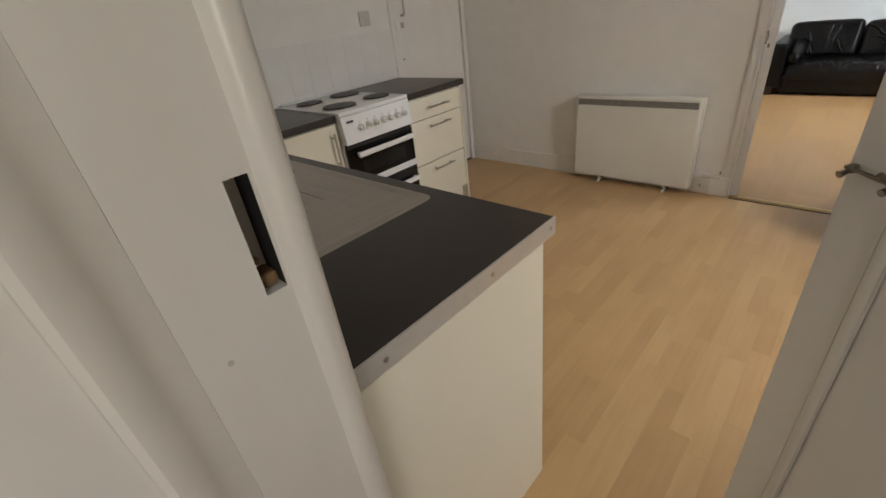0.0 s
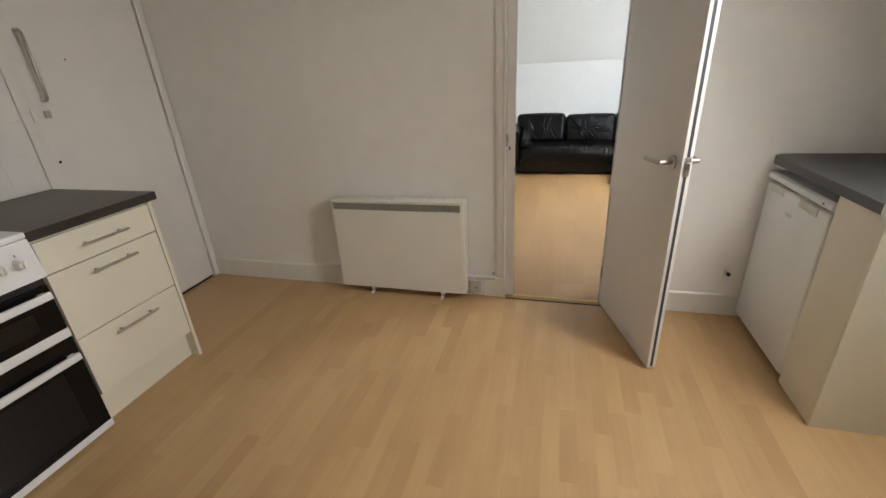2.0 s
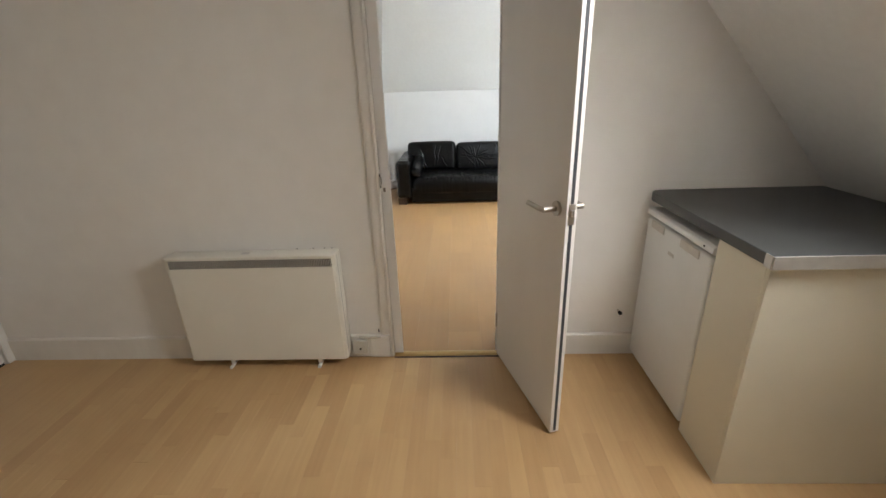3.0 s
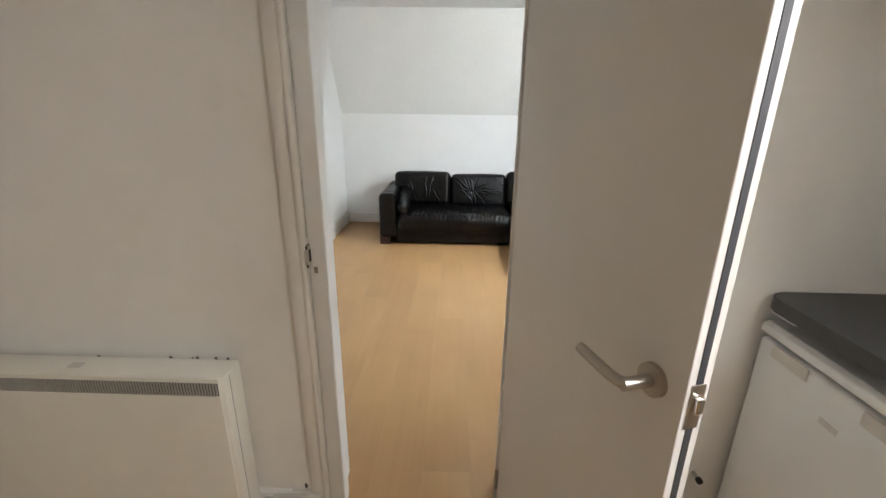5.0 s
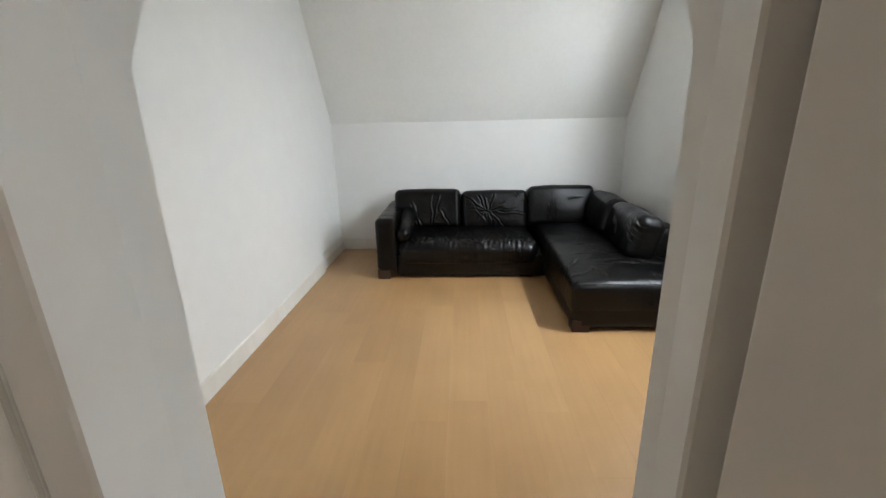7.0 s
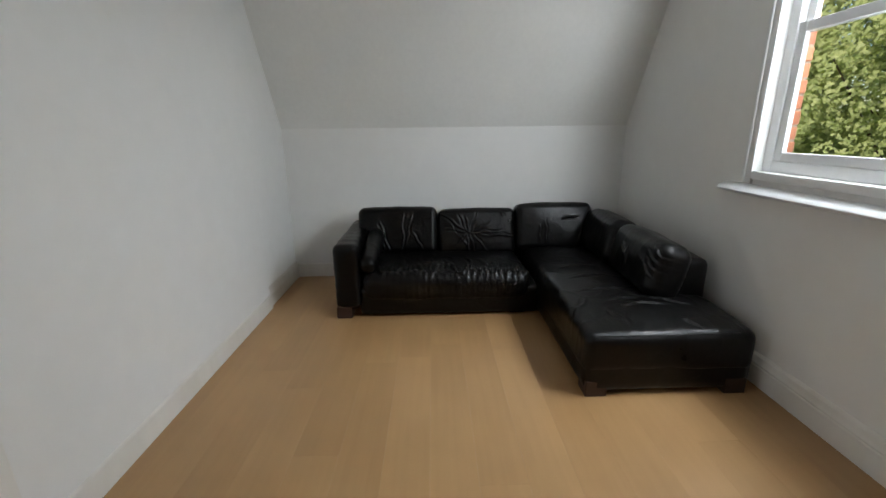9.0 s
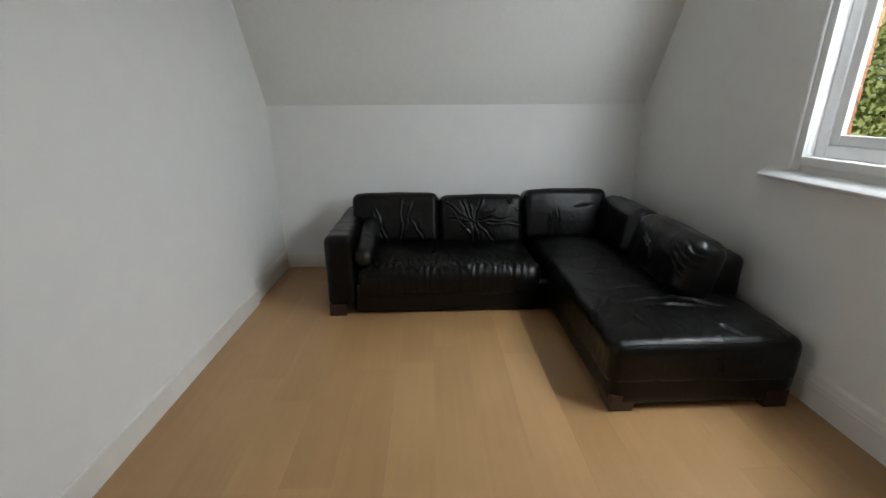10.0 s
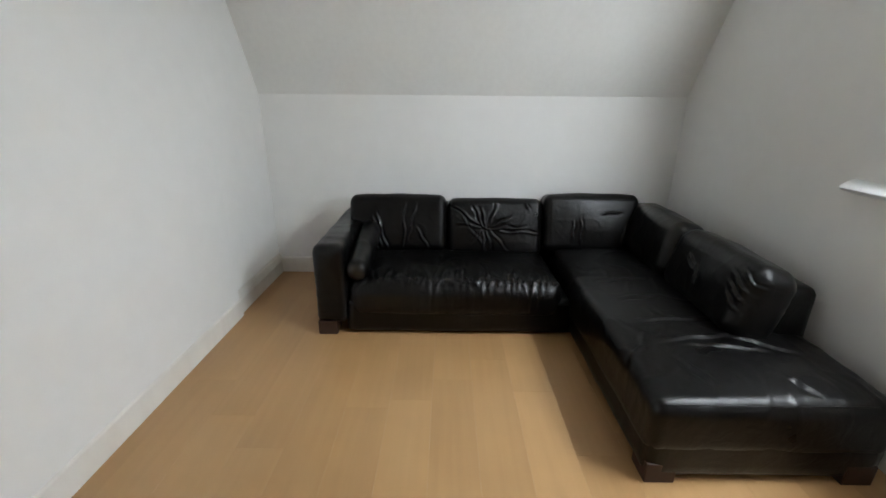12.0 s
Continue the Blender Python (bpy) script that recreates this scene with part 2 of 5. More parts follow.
def prism(outline, axis, a, b, bevel=0.0):
    """An outline in the plane across axis, drawn out from a to b."""
    bm = bmesh.new()

    def put(p, v):
        return {"x": (v, p[0], p[1]), "y": (p[0], v, p[1]), "z": (p[0], p[1], v)}[axis]

    lo, hi = [bm.verts.new(put(p, a)) for p in outline], [bm.verts.new(put(p, b)) for p in outline]
    n = len(outline)
    bm.faces.new(lo)
    bm.faces.new(hi)
    for i in range(n):
        bm.faces.new((lo[i], lo[(i + 1) % n], hi[(i + 1) % n], hi[i]))
    if bevel:
        bmesh.ops.bevel(bm, geom=bm.edges[:], offset=bevel, segments=2, affect="EDGES", profile=0.5)
    return bm


def rod(p, q, r, n=14, bm=None, r2=None):
    """A round bar from p to q."""
    bm = bm or bmesh.new()
    p, q = Vector(p), Vector(q)
    m = Matrix.Translation((p + q) / 2) @ (q - p).to_track_quat("Z", "Y").to_matrix().to_4x4()
    bmesh.ops.create_cone(bm, cap_ends=True, segments=n, radius1=r, radius2=r if r2 is None else r2, depth=(q - p).length, matrix=m)
    return bm


def tube(points, r, n=10):
    """A bent round bar through points."""
    bm = bmesh.new()
    pts = [Vector(p) for p in points]
    rings = []
    for i, p in enumerate(pts):
        d = (pts[min(i + 1, len(pts) - 1)] - pts[max(i - 1, 0)]).normalized()
        q = d.to_track_quat("Z", "Y")
        rings.append([bm.verts.new(p + q @ Vector((r * math.cos(2 * math.pi * k / n), r * math.sin(2 * math.pi * k / n), 0))) for k in range(n)])
    for a, b in zip(rings, rings[1:]):
        best = min(range(n), key=lambda s: (a[0].co - b[s].co).length)
        for k in range(n):
            bm.faces.new((a[k], a[(k + 1) % n], b[(k + 1 + best) % n], b[(k + best) % n]))
    bm.faces.new(rings[0])
    bm.faces.new(rings[-1])
    return bm


def turned(bm, m):
    bmesh.ops.transform(bm, matrix=m, verts=bm.verts)
    return bm


def with_holes(x0, x1, z0, z1, y0, y1, holes, axis="y"):
    """A wall slab across axis, with rectangular openings (a0, a1, z0, z1) cut through it."""
    bm = bmesh.new()
    cuts_a = sorted({x0, x1, *[min(max(v, x0), x1) for h in holes for v in h[:2]]})
    cuts_z = sorted({z0, z1, *[min(max(v, z0), z1) for h in holes for v in h[2:]]})
    solid = {}
    for i in range(len(cuts_a) - 1):
        for j in range(len(cuts_z) - 1):
            ca, cz = (cuts_a[i] + cuts_a[i + 1]) / 2, (cuts_z[j] + cuts_z[j + 1]) / 2
            solid[i, j] = not any(h[0] < ca < h[1] and h[2] < cz < h[3] for h in holes)
    seen = {}

    def vert(a, z, d):
        key = (round(a, 5), round(z, 5), d)
        if key not in seen:
            seen[key] = bm.verts.new((a, d, z) if axis == "y" else (d, a, z))
        return seen[key]

    for (i, j), s in solid.items():
        if not s:
            continue
        a0, a1, b0, b1 = cuts_a[i], cuts_a[i + 1], cuts_z[j], cuts_z[j + 1]
        for d in (y0, y1):
            bm.faces.new([vert(a0, b0, d), vert(a1, b0, d), vert(a1, b1, d), vert(a0, b1, d)])
        for di, dj, e in ((-1, 0, ((a0, b0), (a0, b1))), (1, 0, ((a1, b0), (a1, b1))), (0, -1, ((a0, b0), (a1, b0))), (0, 1, ((a0, b1), (a1, b1)))):
            if not solid.get((i + di, j + dj), False):
                (pa, pz), (qa, qz) = e
                bm.faces.new([vert(pa, pz, y0), vert(qa, qz, y0), vert(qa, qz, y1), vert(pa, pz, y1)])
    return bm


def soft_box(hx, hy, hz, r, n=(24, 16, 8), shape=None):
    """A rounded, padded block round the origin; shape(p, n) moves each point."""
    bm = bmesh.new()
    cache = {}
    half = Vector((hx, hy, hz))

    def at(i, j, k):
        key = (i, j, k)
        if key not in cache:
            p = Vector(((2 * i / n[0] - 1) * hx, (2 * j / n[1] - 1) * hy, (2 * k / n[2] - 1) * hz))
            inner = Vector([max(-(h - r), min(h - r, c)) for c, h in zip(p, half)])
            o = p - inner
            nrm = o.normalized() if o.length > 1e-9 else Vector((0, 0, 1))
            q = inner + nrm * min(r, max(o.length, r)) if o.length > 1e-9 else p
            cache[key] = bm.verts.new(shape(q, nrm, Vector((p.x / hx, p.y / hy, p.z / hz))) if shape else q)
        return cache[key]

    for a in range(3):
        u, v = [d for d in range(3) if d != a]
        for side in (0, n[a]):
            for i in range(n[u]):
                for j in range(n[v]):
                    quad = []
                    for di, dj in ((0, 0), (1, 0), (1, 1), (0, 1)):
                        key = [0, 0, 0]
                        key[a], key[u], key[v] = side, i + di, j + dj
                        quad.append(at(*key))
                    bm.faces.new(quad)
    return bm


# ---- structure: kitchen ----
setting("floor_kitchen", box(-1.6, 3.905, -0.75, 3.95, -0.12, -0.010), JOINT_SHADE, "light beech strip laminate floor, worn and satin", "floor")
setting("floor_hall", box(-1.5, 0.60, 0.1, 2.4, -0.008, 0.0), LAM_K, "light laminate floor of the hall", "floor")
setting("wall_entry", with_holes(-0.70, 3.92, 0, 2.5, 0.60, FX - 0.012, [(0.66, 1.555, -1, 2.06)], "x"), WALL, "white painted wall round the entrance door", "wall")
setting("wall_back", with_holes(0.60, 3.98, 0, 2.5, BY, 3.92, [(3.085, 3.83, -1, 2.02)]), WALL, "white painted kitchen wall above a tiled splashback", "wall")
setting("wall_partition", with_holes(-0.70, 3.80, 0, 2.5, KX, 4.0, [(0.960, 1.640, -1, 2.04)], "x"), WALL, "white painted partition wall with scuffs beside the doorway", "wall")


def far_lining_wall():
    """The living-room leaf of the partition: a knee wall and slope, through which the doorway is cut with splayed reveals."""
    head, kink = 2.02, 1.40
    xh, xc = LX + (head - kink) / 1.73, LX + (CEIL - kink) / 1.73
    bm = bmesh.new()
    side = [(4.0, 0), (LX, 0), (LX, kink), (xc, CEIL), (xc, 2.5), (4.0, 2.5)]
    over = [(4.0, head), (xh, head), (xc, CEIL), (xc, 2.5), (4.0, 2.5)]
    for outline, y0, y1 in ((side, 1.585, 2.75), (side, -0.6, 0.983), (over, 0.983, 1.585)):
        piece = prism(outline, "y", y0, y1)
        for v in piece.verts:
            if v.co.x < 4.05 and outline is side:
                v.co.y += -0.019 if v.co.y == y0 and y0 > 1 else 0.026 if v.co.y == y1 and y1 < 1 else 0
        bmesh.ops.triangulate(piece, faces=[f for f in piece.faces if len(f.verts) > 4])
        me = bpy.data.meshes.new("piece")
        piece.to_mesh(me)
        piece.free()
        bm.from_mesh(me)
        bpy.data.meshes.remove(me)
    return bm


setting("wall_partition_living", far_lining_wall(), WALL_L, "thick white knee wall and slope cut by the doorway", "wall")
setting("wall_hall", box(-1.6, -1.5, 0.1, 2.4, 0, 2.5), WALL, "white painted end wall of the hall", "wall")
# Opening made for the unseen fill lamp; no hall window is known.
setting("wall_hall_side_1", with_holes(-1.5, 0.60, 0, 2.5, 0.0, 0.1, [(-0.85, -0.05, 1.1, 2.0)]), WALL, "white painted side wall of the hall", "wall")
setting("wall_hall_side_2", box(-1.5, 0.60, 2.4, 2.5, 0, 2.5), WALL, "white painted side wall of the hall", "wall")
setting("ceiling_hall", box(-1.6, 0.60, 0.0, 2.5, 2.4, 2.5), CEILING, "plain white hall ceiling", "ceiling")

# slope over the right-hand side, with a roof window in it
D0, D1, DB, DT = RX - 0.30, RX + 0.30, 1.50, 2.15


def slope_strip(x0, x1, z0, z1):
    return prism([(slope_y(z0), z0), (slope_y(z1), z1), (slope_y(z1) - 0.14, z1), (slope_y(z0) - 0.14, z0)], "x", x0, x1)


setting("ceiling_slope_1", slope_strip(FX - 0.012, D0, 0.80, CEIL), CEILING, "white painted sloping attic ceiling", "ceiling")
setting("ceiling_slope_2", slope_strip(D1, KX, 0.80, CEIL), CEILING, "white painted sloping attic ceiling above the worktop", "ceiling")
setting("ceiling_slope_3", slope_strip(D0, D1, DT, CEIL), CEILING, "white painted sloping attic ceiling over the roof window", "ceiling")
setting("ceiling_slope_4", slope_strip(D0, D1, 0.80, DB), CEILING, "white painted slope below the roof window", "ceiling")
setting("ceiling_kitchen", box(0.60, 4.0, slope_y(CEIL) - 0.2, 3.92, CEIL, 2.5), CEILING, "flat white kitchen ceiling", "ceiling")
setting("wall_knee_kitchen", box(0.60, 3.88, -0.70, slope_y(0.80), 0, 0.80), WALL, "low white knee wall under the slope", "wall")


# Unseen shaft, added so its cheeks keep lamp light off the slope corner.
def shaft(nm, x0, x1, z0, z1):
    out = [(slope_y(z0) - 0.138, z0), (slope_y(z1) - 0.138, z1), (slope_y(z1) - 0.44, z1), (slope_y(z0) - 0.44, z0)]
    setting(nm, prism(out, "x", x0, x1), CEILING, "unseen white shaft lining that limits the roof-window light", "ceiling")


shaft("ceiling_shaft_1", D0 - 0.05, D0, DB - 0.05, DT + 0.05)
shaft("ceiling_shaft_2", D1, D1 + 0.05, DB - 0.05, DT + 0.05)
shaft("ceiling_shaft_3", D0, D1, DT, DT + 0.05)
shaft("ceiling_shaft_4", D0, D1, DB - 0.05, DB)


def roof_window():
    w = tagged(thing("window_1", (D0 + D1) / 2, slope_y(DB) - 0.36, DB, "white-framed roof window in the slope", "window"), kind="structure")

    def strip(nm, x0, x1, z0, z1, d0, d1, material):
        out = [(slope_y(z0) - d0, z0), (slope_y(z1) - d0, z1), (slope_y(z1) - d1, z1), (slope_y(z0) - d1, z0)]
        return part(nm, prism(out, "x", x0, x1), material, w)

    strip("frame_stile", D0, D0 + 0.04, DB, DT, 0.34, 0.43, UPVC)
    strip("frame_stile", D1 - 0.04, D1, DB, DT, 0.34, 0.43, UPVC)
    strip("frame_head", D0 + 0.04, D1 - 0.04, DT - 0.035, DT, 0.34, 0.43, UPVC)
    strip("frame_foot", D0 + 0.04, D1 - 0.04, DB, DB + 0.035, 0.34, 0.43, UPVC)
    strip("pane", D0 + 0.04, D1 - 0.04, DB + 0.035, DT - 0.035, 0.385, 0.391, GLASS).visible_shadow = False


roof_window()


def sash_window(name, x0, x1, z0, z1, y, rail, label):
    """A white timber window in a wall that faces +y: outer frame, mullion, rails and panes."""
    w = tagged(thing(name, (x0 + x1) / 2, y, z0, label, "window"), kind="structure")
    f = 0.055
    for a, b in ((x0, x0 + f), (x1 - f, x1)):
        part("frame_stile", box(a, b, y - 0.07, y - 0.005, z0, z1, 0.004), UPVC, w)
    part("frame_head", box(x0 + f, x1 - f, y - 0.07, y - 0.006, z1 - f, z1, 0.004), UPVC, w)
    part("frame_foot", box(x0 + f, x1 - f, y - 0.07, y - 0.006, z0, z0 + f, 0.004), UPVC, w)
    a, b = x0 + f, x1 - f
    for lo, hi, dy in ((z0 + f, rail + 0.022, 0.012), (rail - 0.022, z1 - f, 0.040)):
        s = part("sash", box(a, a + 0.045, y - dy - 0.026, y - dy, lo, hi, 0.004), UPVC, w)
        part("stile", box(b - 0.045, b, y - dy - 0.026, y - dy, lo, hi, 0.004), UPVC, s)
        part("bottom_rail", box(a + 0.045, b - 0.045, y - dy - 0.026, y - dy, lo, lo + 0.045, 0.004), UPVC, s)
        part("top_rail", box(a + 0.045, b - 0.045, y - dy - 0.026, y - dy, hi - 0.045, hi, 0.004), UPVC, s)
        p = part("pane", box(a + 0.040, b - 0.040, y - dy - 0.016, y - dy - 0.012, lo + 0.04, hi - 0.04), GLASS, s)
        p.visible_shadow = False
    return w


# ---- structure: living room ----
setting("floor_living", box(3.905, 8.2, -0.60, 4.7, -0.12, -0.010), JOINT_SHADE, "honey oak laminate floor with a soft sheen", "floor")
setting("wall_left", with_holes(LX, 7.312, 0, 2.5, LY, LY + 0.13, [(4.50, 5.262, -1, 2.03)]), WALL_L, "white wall with a doorway and a shallow step", "wall")
setting("wall_left_recess", box(7.312, 8.16, LY2, LY + 0.13, 0, 2.5), WALL_L, "white wall set back beside the corner", "wall")
setting("wall_right", with_holes(LX, 8.16, 0, 2.5, RY - 0.105, RY, [(5.35, 6.475, 1.085, 2.30)]), WALL_L, "white painted wall under and around the window", "wall")
setting("wall_knee", box(KNEE_X, 8.16, RY, LY2, 0, KNEE_Z), WALL_L, "low white knee wall behind the sofa", "wall")
SX = KNEE_X - (CEIL - KNEE_Z) / 1.73
setting("ceiling_slope_living", prism([(KNEE_X, KNEE_Z), (SX, CEIL), (SX + 0.16, CEIL + 0.1), (8.16, CEIL + 0.1), (8.16, KNEE_Z)], "y", RY, LY2), CEILING, "white painted sloping attic ceiling above the sofa", "ceiling")
setting("ceiling_living", box(LX, SX + 0.02, RY, LY, CEIL, 2.5), CEILING, "flat white living-room ceiling", "ceiling")
sash_window("window_2", 5.35, 6.475, 1.085, 2.30, RY - 0.03, 1.755, "white-painted sash window with trees behind it")
for nm, bm, lab in (
    ("trim_window_1", box(6.475, 6.528, RY, RY + 0.018, 1.02, 2.345, 0.006), "white moulded window architrave"),
    ("trim_window_2", box(5.28, 5.35, RY, RY + 0.018, 1.02, 2.345, 0.006), "white moulded window architrave"),
    ("trim_window_3", box(5.35, 6.475, RY, RY + 0.018, 2.30, 2.345, 0.006), "white moulded window architrave"),
    ("trim_window_4", box(5.35, 6.475, RY, RY + 0.020, 1.045, 1.085, 0.005), "white window apron rail"),
    ("trim_window_5", box(6.514, 6.536, RY, RY + 0.026, 1.02, 2.346, 0.006), "raised outer bead of the architrave"),
):
    setting(nm, bm, UPVC, lab, "trim", 30)
setting("window_sill", prism([(RY, 0.955), (RY, 1.015), (RY + 0.02, 1.012), (RY + 0.055, 0.992), (RY + 0.062, 0.980), (RY + 0.052, 0.970), (RY + 0.02, 0.962)], "x", 5.12, 6.665), UPVC, "white-painted wooden window sill with rounded nose", "sill", 40)


def skirting(name, p, q, h, side, label, moulded=False, t=0.016):
    """A baseboard along the floor from p to q; side: unit vector into the room."""
    p, q, s = Vector((*p, 0)), Vector((*q, 0)), Vector((*side, 0))
    prof = [(0, 0), (t, 0), (t, h * 0.62), (t - 0.004, h * 0.66), (t + 0.002, h * 0.72), (t - 0.003, h * 0.80), (t - 0.008, h * 0.93), (0.004, h), (0, h)] if moulded else [(0, 0), (t, 0), (t, h - 0.006), (t - 0.006, h), (0, h)]
    bm = bmesh.new()
    ends = [[bm.verts.new(e + s * a + Vector((0, 0, b))) for a, b in prof] for e in (p, q)]
    n = len(prof)
    bm.faces.new(ends[0])
    bm.faces.new(ends[1])
    for i in range(n):
        bm.faces.new((ends[0][i], ends[0][(i + 1) % n], ends[1][(i + 1) % n], ends[1][i]))
    return setting(name, bm, TRIM, label, "baseboard")


skirting("baseboard_1", (KX, 1.722), (KX, BY), 0.135, (-1, 0), "white-painted plain skirting board, scuffed")
skirting("baseboard_2", (KX, -0.45), (KX, 0.93), 0.125, (-1, 0), "white-painted plain skirting board beside the fridge")
skirting("baseboard_3", (LX, LY), (4.43, LY), 0.15, (0, -1), "white-painted skirting board")
skirting("baseboard_4", (5.33, LY), (7.312, LY), 0.115, (0, -1), "flat white skirting board under the long wall", t=0.012)
skirting("baseboard_5", (7.312, LY2), (KNEE_X, LY2), 0.15, (0, -1), "white moulded skirting board in the recess", True, 0.022)
skirting("baseboard_6", (KNEE_X, RY), (KNEE_X, LY2 - 0.022), 0.125, (-1, 0), "white skirting board under the knee wall")
skirting("baseboard_7", (LX, RY), (KNEE_X - 0.016, RY), 0.165, (0, 1), "white moulded skirting board under the window", True, 0.022)
skirting("baseboard_8", (LX, 1.6), (LX, LY - 0.016), 0.15, (1, 0), "white-painted skirting board")
skirting("baseboard_9", (LX, RY + 0.022), (LX, 0.94), 0.15, (1, 0), "white-painted skirting board")

# landing beyond the second doorway
setting("wall_landing_1", box(3.95, 7.0, 4.55, 4.65, 0, 2.5), WALL_L, "white wall of the landing", "wall")
setting("wall_landing_2", box(6.9, 7.0, LY + 0.13, 4.55, 0, 2.5), WALL_L, "white wall of the landing", "wall")
setting("wall_landing_3", box(4.0, 4.05, 2.75, 4.55, 0, 2.5), WALL_L, "white wall of the landing", "wall")
setting("ceiling_landing", box(4.0, 7.0, LY + 0.13, 4.65, CEIL, 2.5), CEILING, "white landing ceiling", "ceiling")
setting("floor_landing", box(3.99, 6.9, LY + 0.004, 4.55, -0.010, -0.001), LAM_L, "laminate floor of the landing", "floor")


# ---- doorways ----
def entry_frame():
    t = tagged(thing("door_frame_1", 0.73, 1.54, 0, "white gloss entrance door frame with a cut-out lock keep, chipped", "door frame"), kind="structure")
    # lock side, built round the hole left by the old keep
    z0, z1 = 1.105, 1.222
    part("jamb", with_holes(0.728, 0.866, 0, 2.06, 1.520, 1.556, [(0.810, 0.832, z0, z1)]), TRIM, t)
    # Near-black back and sides put shade into the open mortise.
    part("keep_recess", box(0.809, 0.833, 1.5565, 1.562, z0 - 0.002, z1 + 0.002), DARK, t, "empty lock mortise, shade painted near-black, with splintered edges")
    for xa, xb in ((0.8085, 0.8105), (0.8315, 0.8335)):
        part("keep_side", box(xa, xb, 1.5215, 1.5564, z0 + 0.001, z1 - 0.001), DARK, t)
    part("splinter", box(0.811, 0.831, 1.530, 1.5564, z0 + 0.001, z0 + 0.016, 0.004), CARDBOARD, t)
    part("splinter", box(0.811, 0.818, 1.528, 1.5564, z0 + 0.03, z0 + 0.036, 0.002), CARDBOARD, t)
    lip = [(0.836, 1.5205), (0.866, 1.5205), (0.868, 1.516), (0.867, 1.509), (0.861, 1.504), (0.850, 1.503), (0.841, 1.507)]
    part("jamb_lip", prism(lip, "z", 0, 2.06), TRIM, t, smooth=50)
    part("stop", prism([(0.664, 1.556), (0.664, 1.512), (0.672, 1.503), (0.690, 1.503), (0.700, 1.511), (0.714, 1.5165), (0.7278, 1.5198), (0.7278, 1.556)], "z", 0, 2.06), TRIM, t, smooth=40)
    part("jamb_outer", box(0.590, 0.664, 1.528, 1.556, 0, 2.06, 0.003), TRIM, t)
    part("screw_hole", rod((0.757, 1.5215, 1.060), (0.757, 1.5185, 1.060), 0.0028), PLASTIC_G, t)
    part("jamb_hinge_side", box(0.590, 0.868, 0.660, 0.690, 0, 2.06, 0.003), TRIM, t)
    part("head", box(0.590, 0.868, 0.690, 1.520, 2.03, 2.06, 0.003), TRIM, t)
    part("architrave", box(0.848, 0.872, 1.556, 1.59, 0, 2.12, 0.006), TRIM, t)
    part("architrave", box(0.848, 0.872, 0.60, 0.660, 0, 2.12, 0.006), TRIM, t)


entry_frame()


def entry_door():
    hinge, end = Vector((0.895, 0.690, 0)), Vector((1.435, 1.135, 0))
    d = (end - hinge).normalized()
    length = (end - hinge).length
    m = Matrix.Translation(hinge) @ Matrix.Rotation(math.atan2(d.y, d.x), 4, "Z")
    t = thing("entrance_door", *hinge, "white-painted panelled entrance door, open, with surface bolt and brass lock rim", "door")

    def add(nm, bm, material, label="", smooth=False, up=None):
        return part(nm, turned(bm, m), material, up or t, label, smooth)

    leaf = add("leaf", box(0, length, -0.042, 0.0, 0.008, 1.99, 0.004), DOOR)
    za, ze, pa, pb = 0.16, 1.88, 0.11, length - 0.085
    for bm in (box(pa, pb, 0, 0.008, za, za + 0.022, 0.006), box(pa, pb, 0, 0.008, ze - 0.022, ze, 0.006),
               box(pa, pa + 0.022, 0, 0.008, za + 0.022, ze - 0.022, 0.006), box(pb - 0.022, pb, 0, 0.008, za + 0.022, ze - 0.022, 0.006)):
        add("panel_moulding", bm, DOOR, "", 40, leaf)
    zb = 1.088
    b = add("bolt", rod((length - 0.100, 0.009, zb), (length - 0.008, 0.009, zb), 0.0028), AGED_STEEL, "small dull metal surface bolt", 40)
    add("bolt_plate", box(length - 0.098, length - 0.012, 0, 0.002, zb - 0.006, zb + 0.006, 0.0008), DOOR, "", False, b)
    for k in (0.017, 0.080):
        add("bolt_staple", box(length - k - 0.004, length - k + 0.004, 0.003, 0.013, zb - 0.006, zb + 0.006, 0.002), AGED_STEEL, "", False, b)
        add("bolt_knob", rod((length - k, 0.010, zb - 0.002), (length - k - 0.002, 0.024, zb - 0.006), 0.003, 14, None, 0.0048), AGED_STEEL, "", 40, b)
    add("bolt_handle", rod((length - 0.072, 0.009, zb), (length - 0.070, 0.022, zb + 0.012), 0.003, 12, None, 0.004), AGED_STEEL, "", 40, b)
    add("lock_rim", rod((length - 0.076, -0.001, 1.163), (length - 0.076, 0.003, 1.163), 0.031, 32), BRASS, "round aged brass lock rim", 40)
    add("lock_hole", rod((length - 0.076, 0.0025, 1.163), (length - 0.076, 0.0036, 1.163), 0.025, 32), BRASS, "", 40)


entry_door()


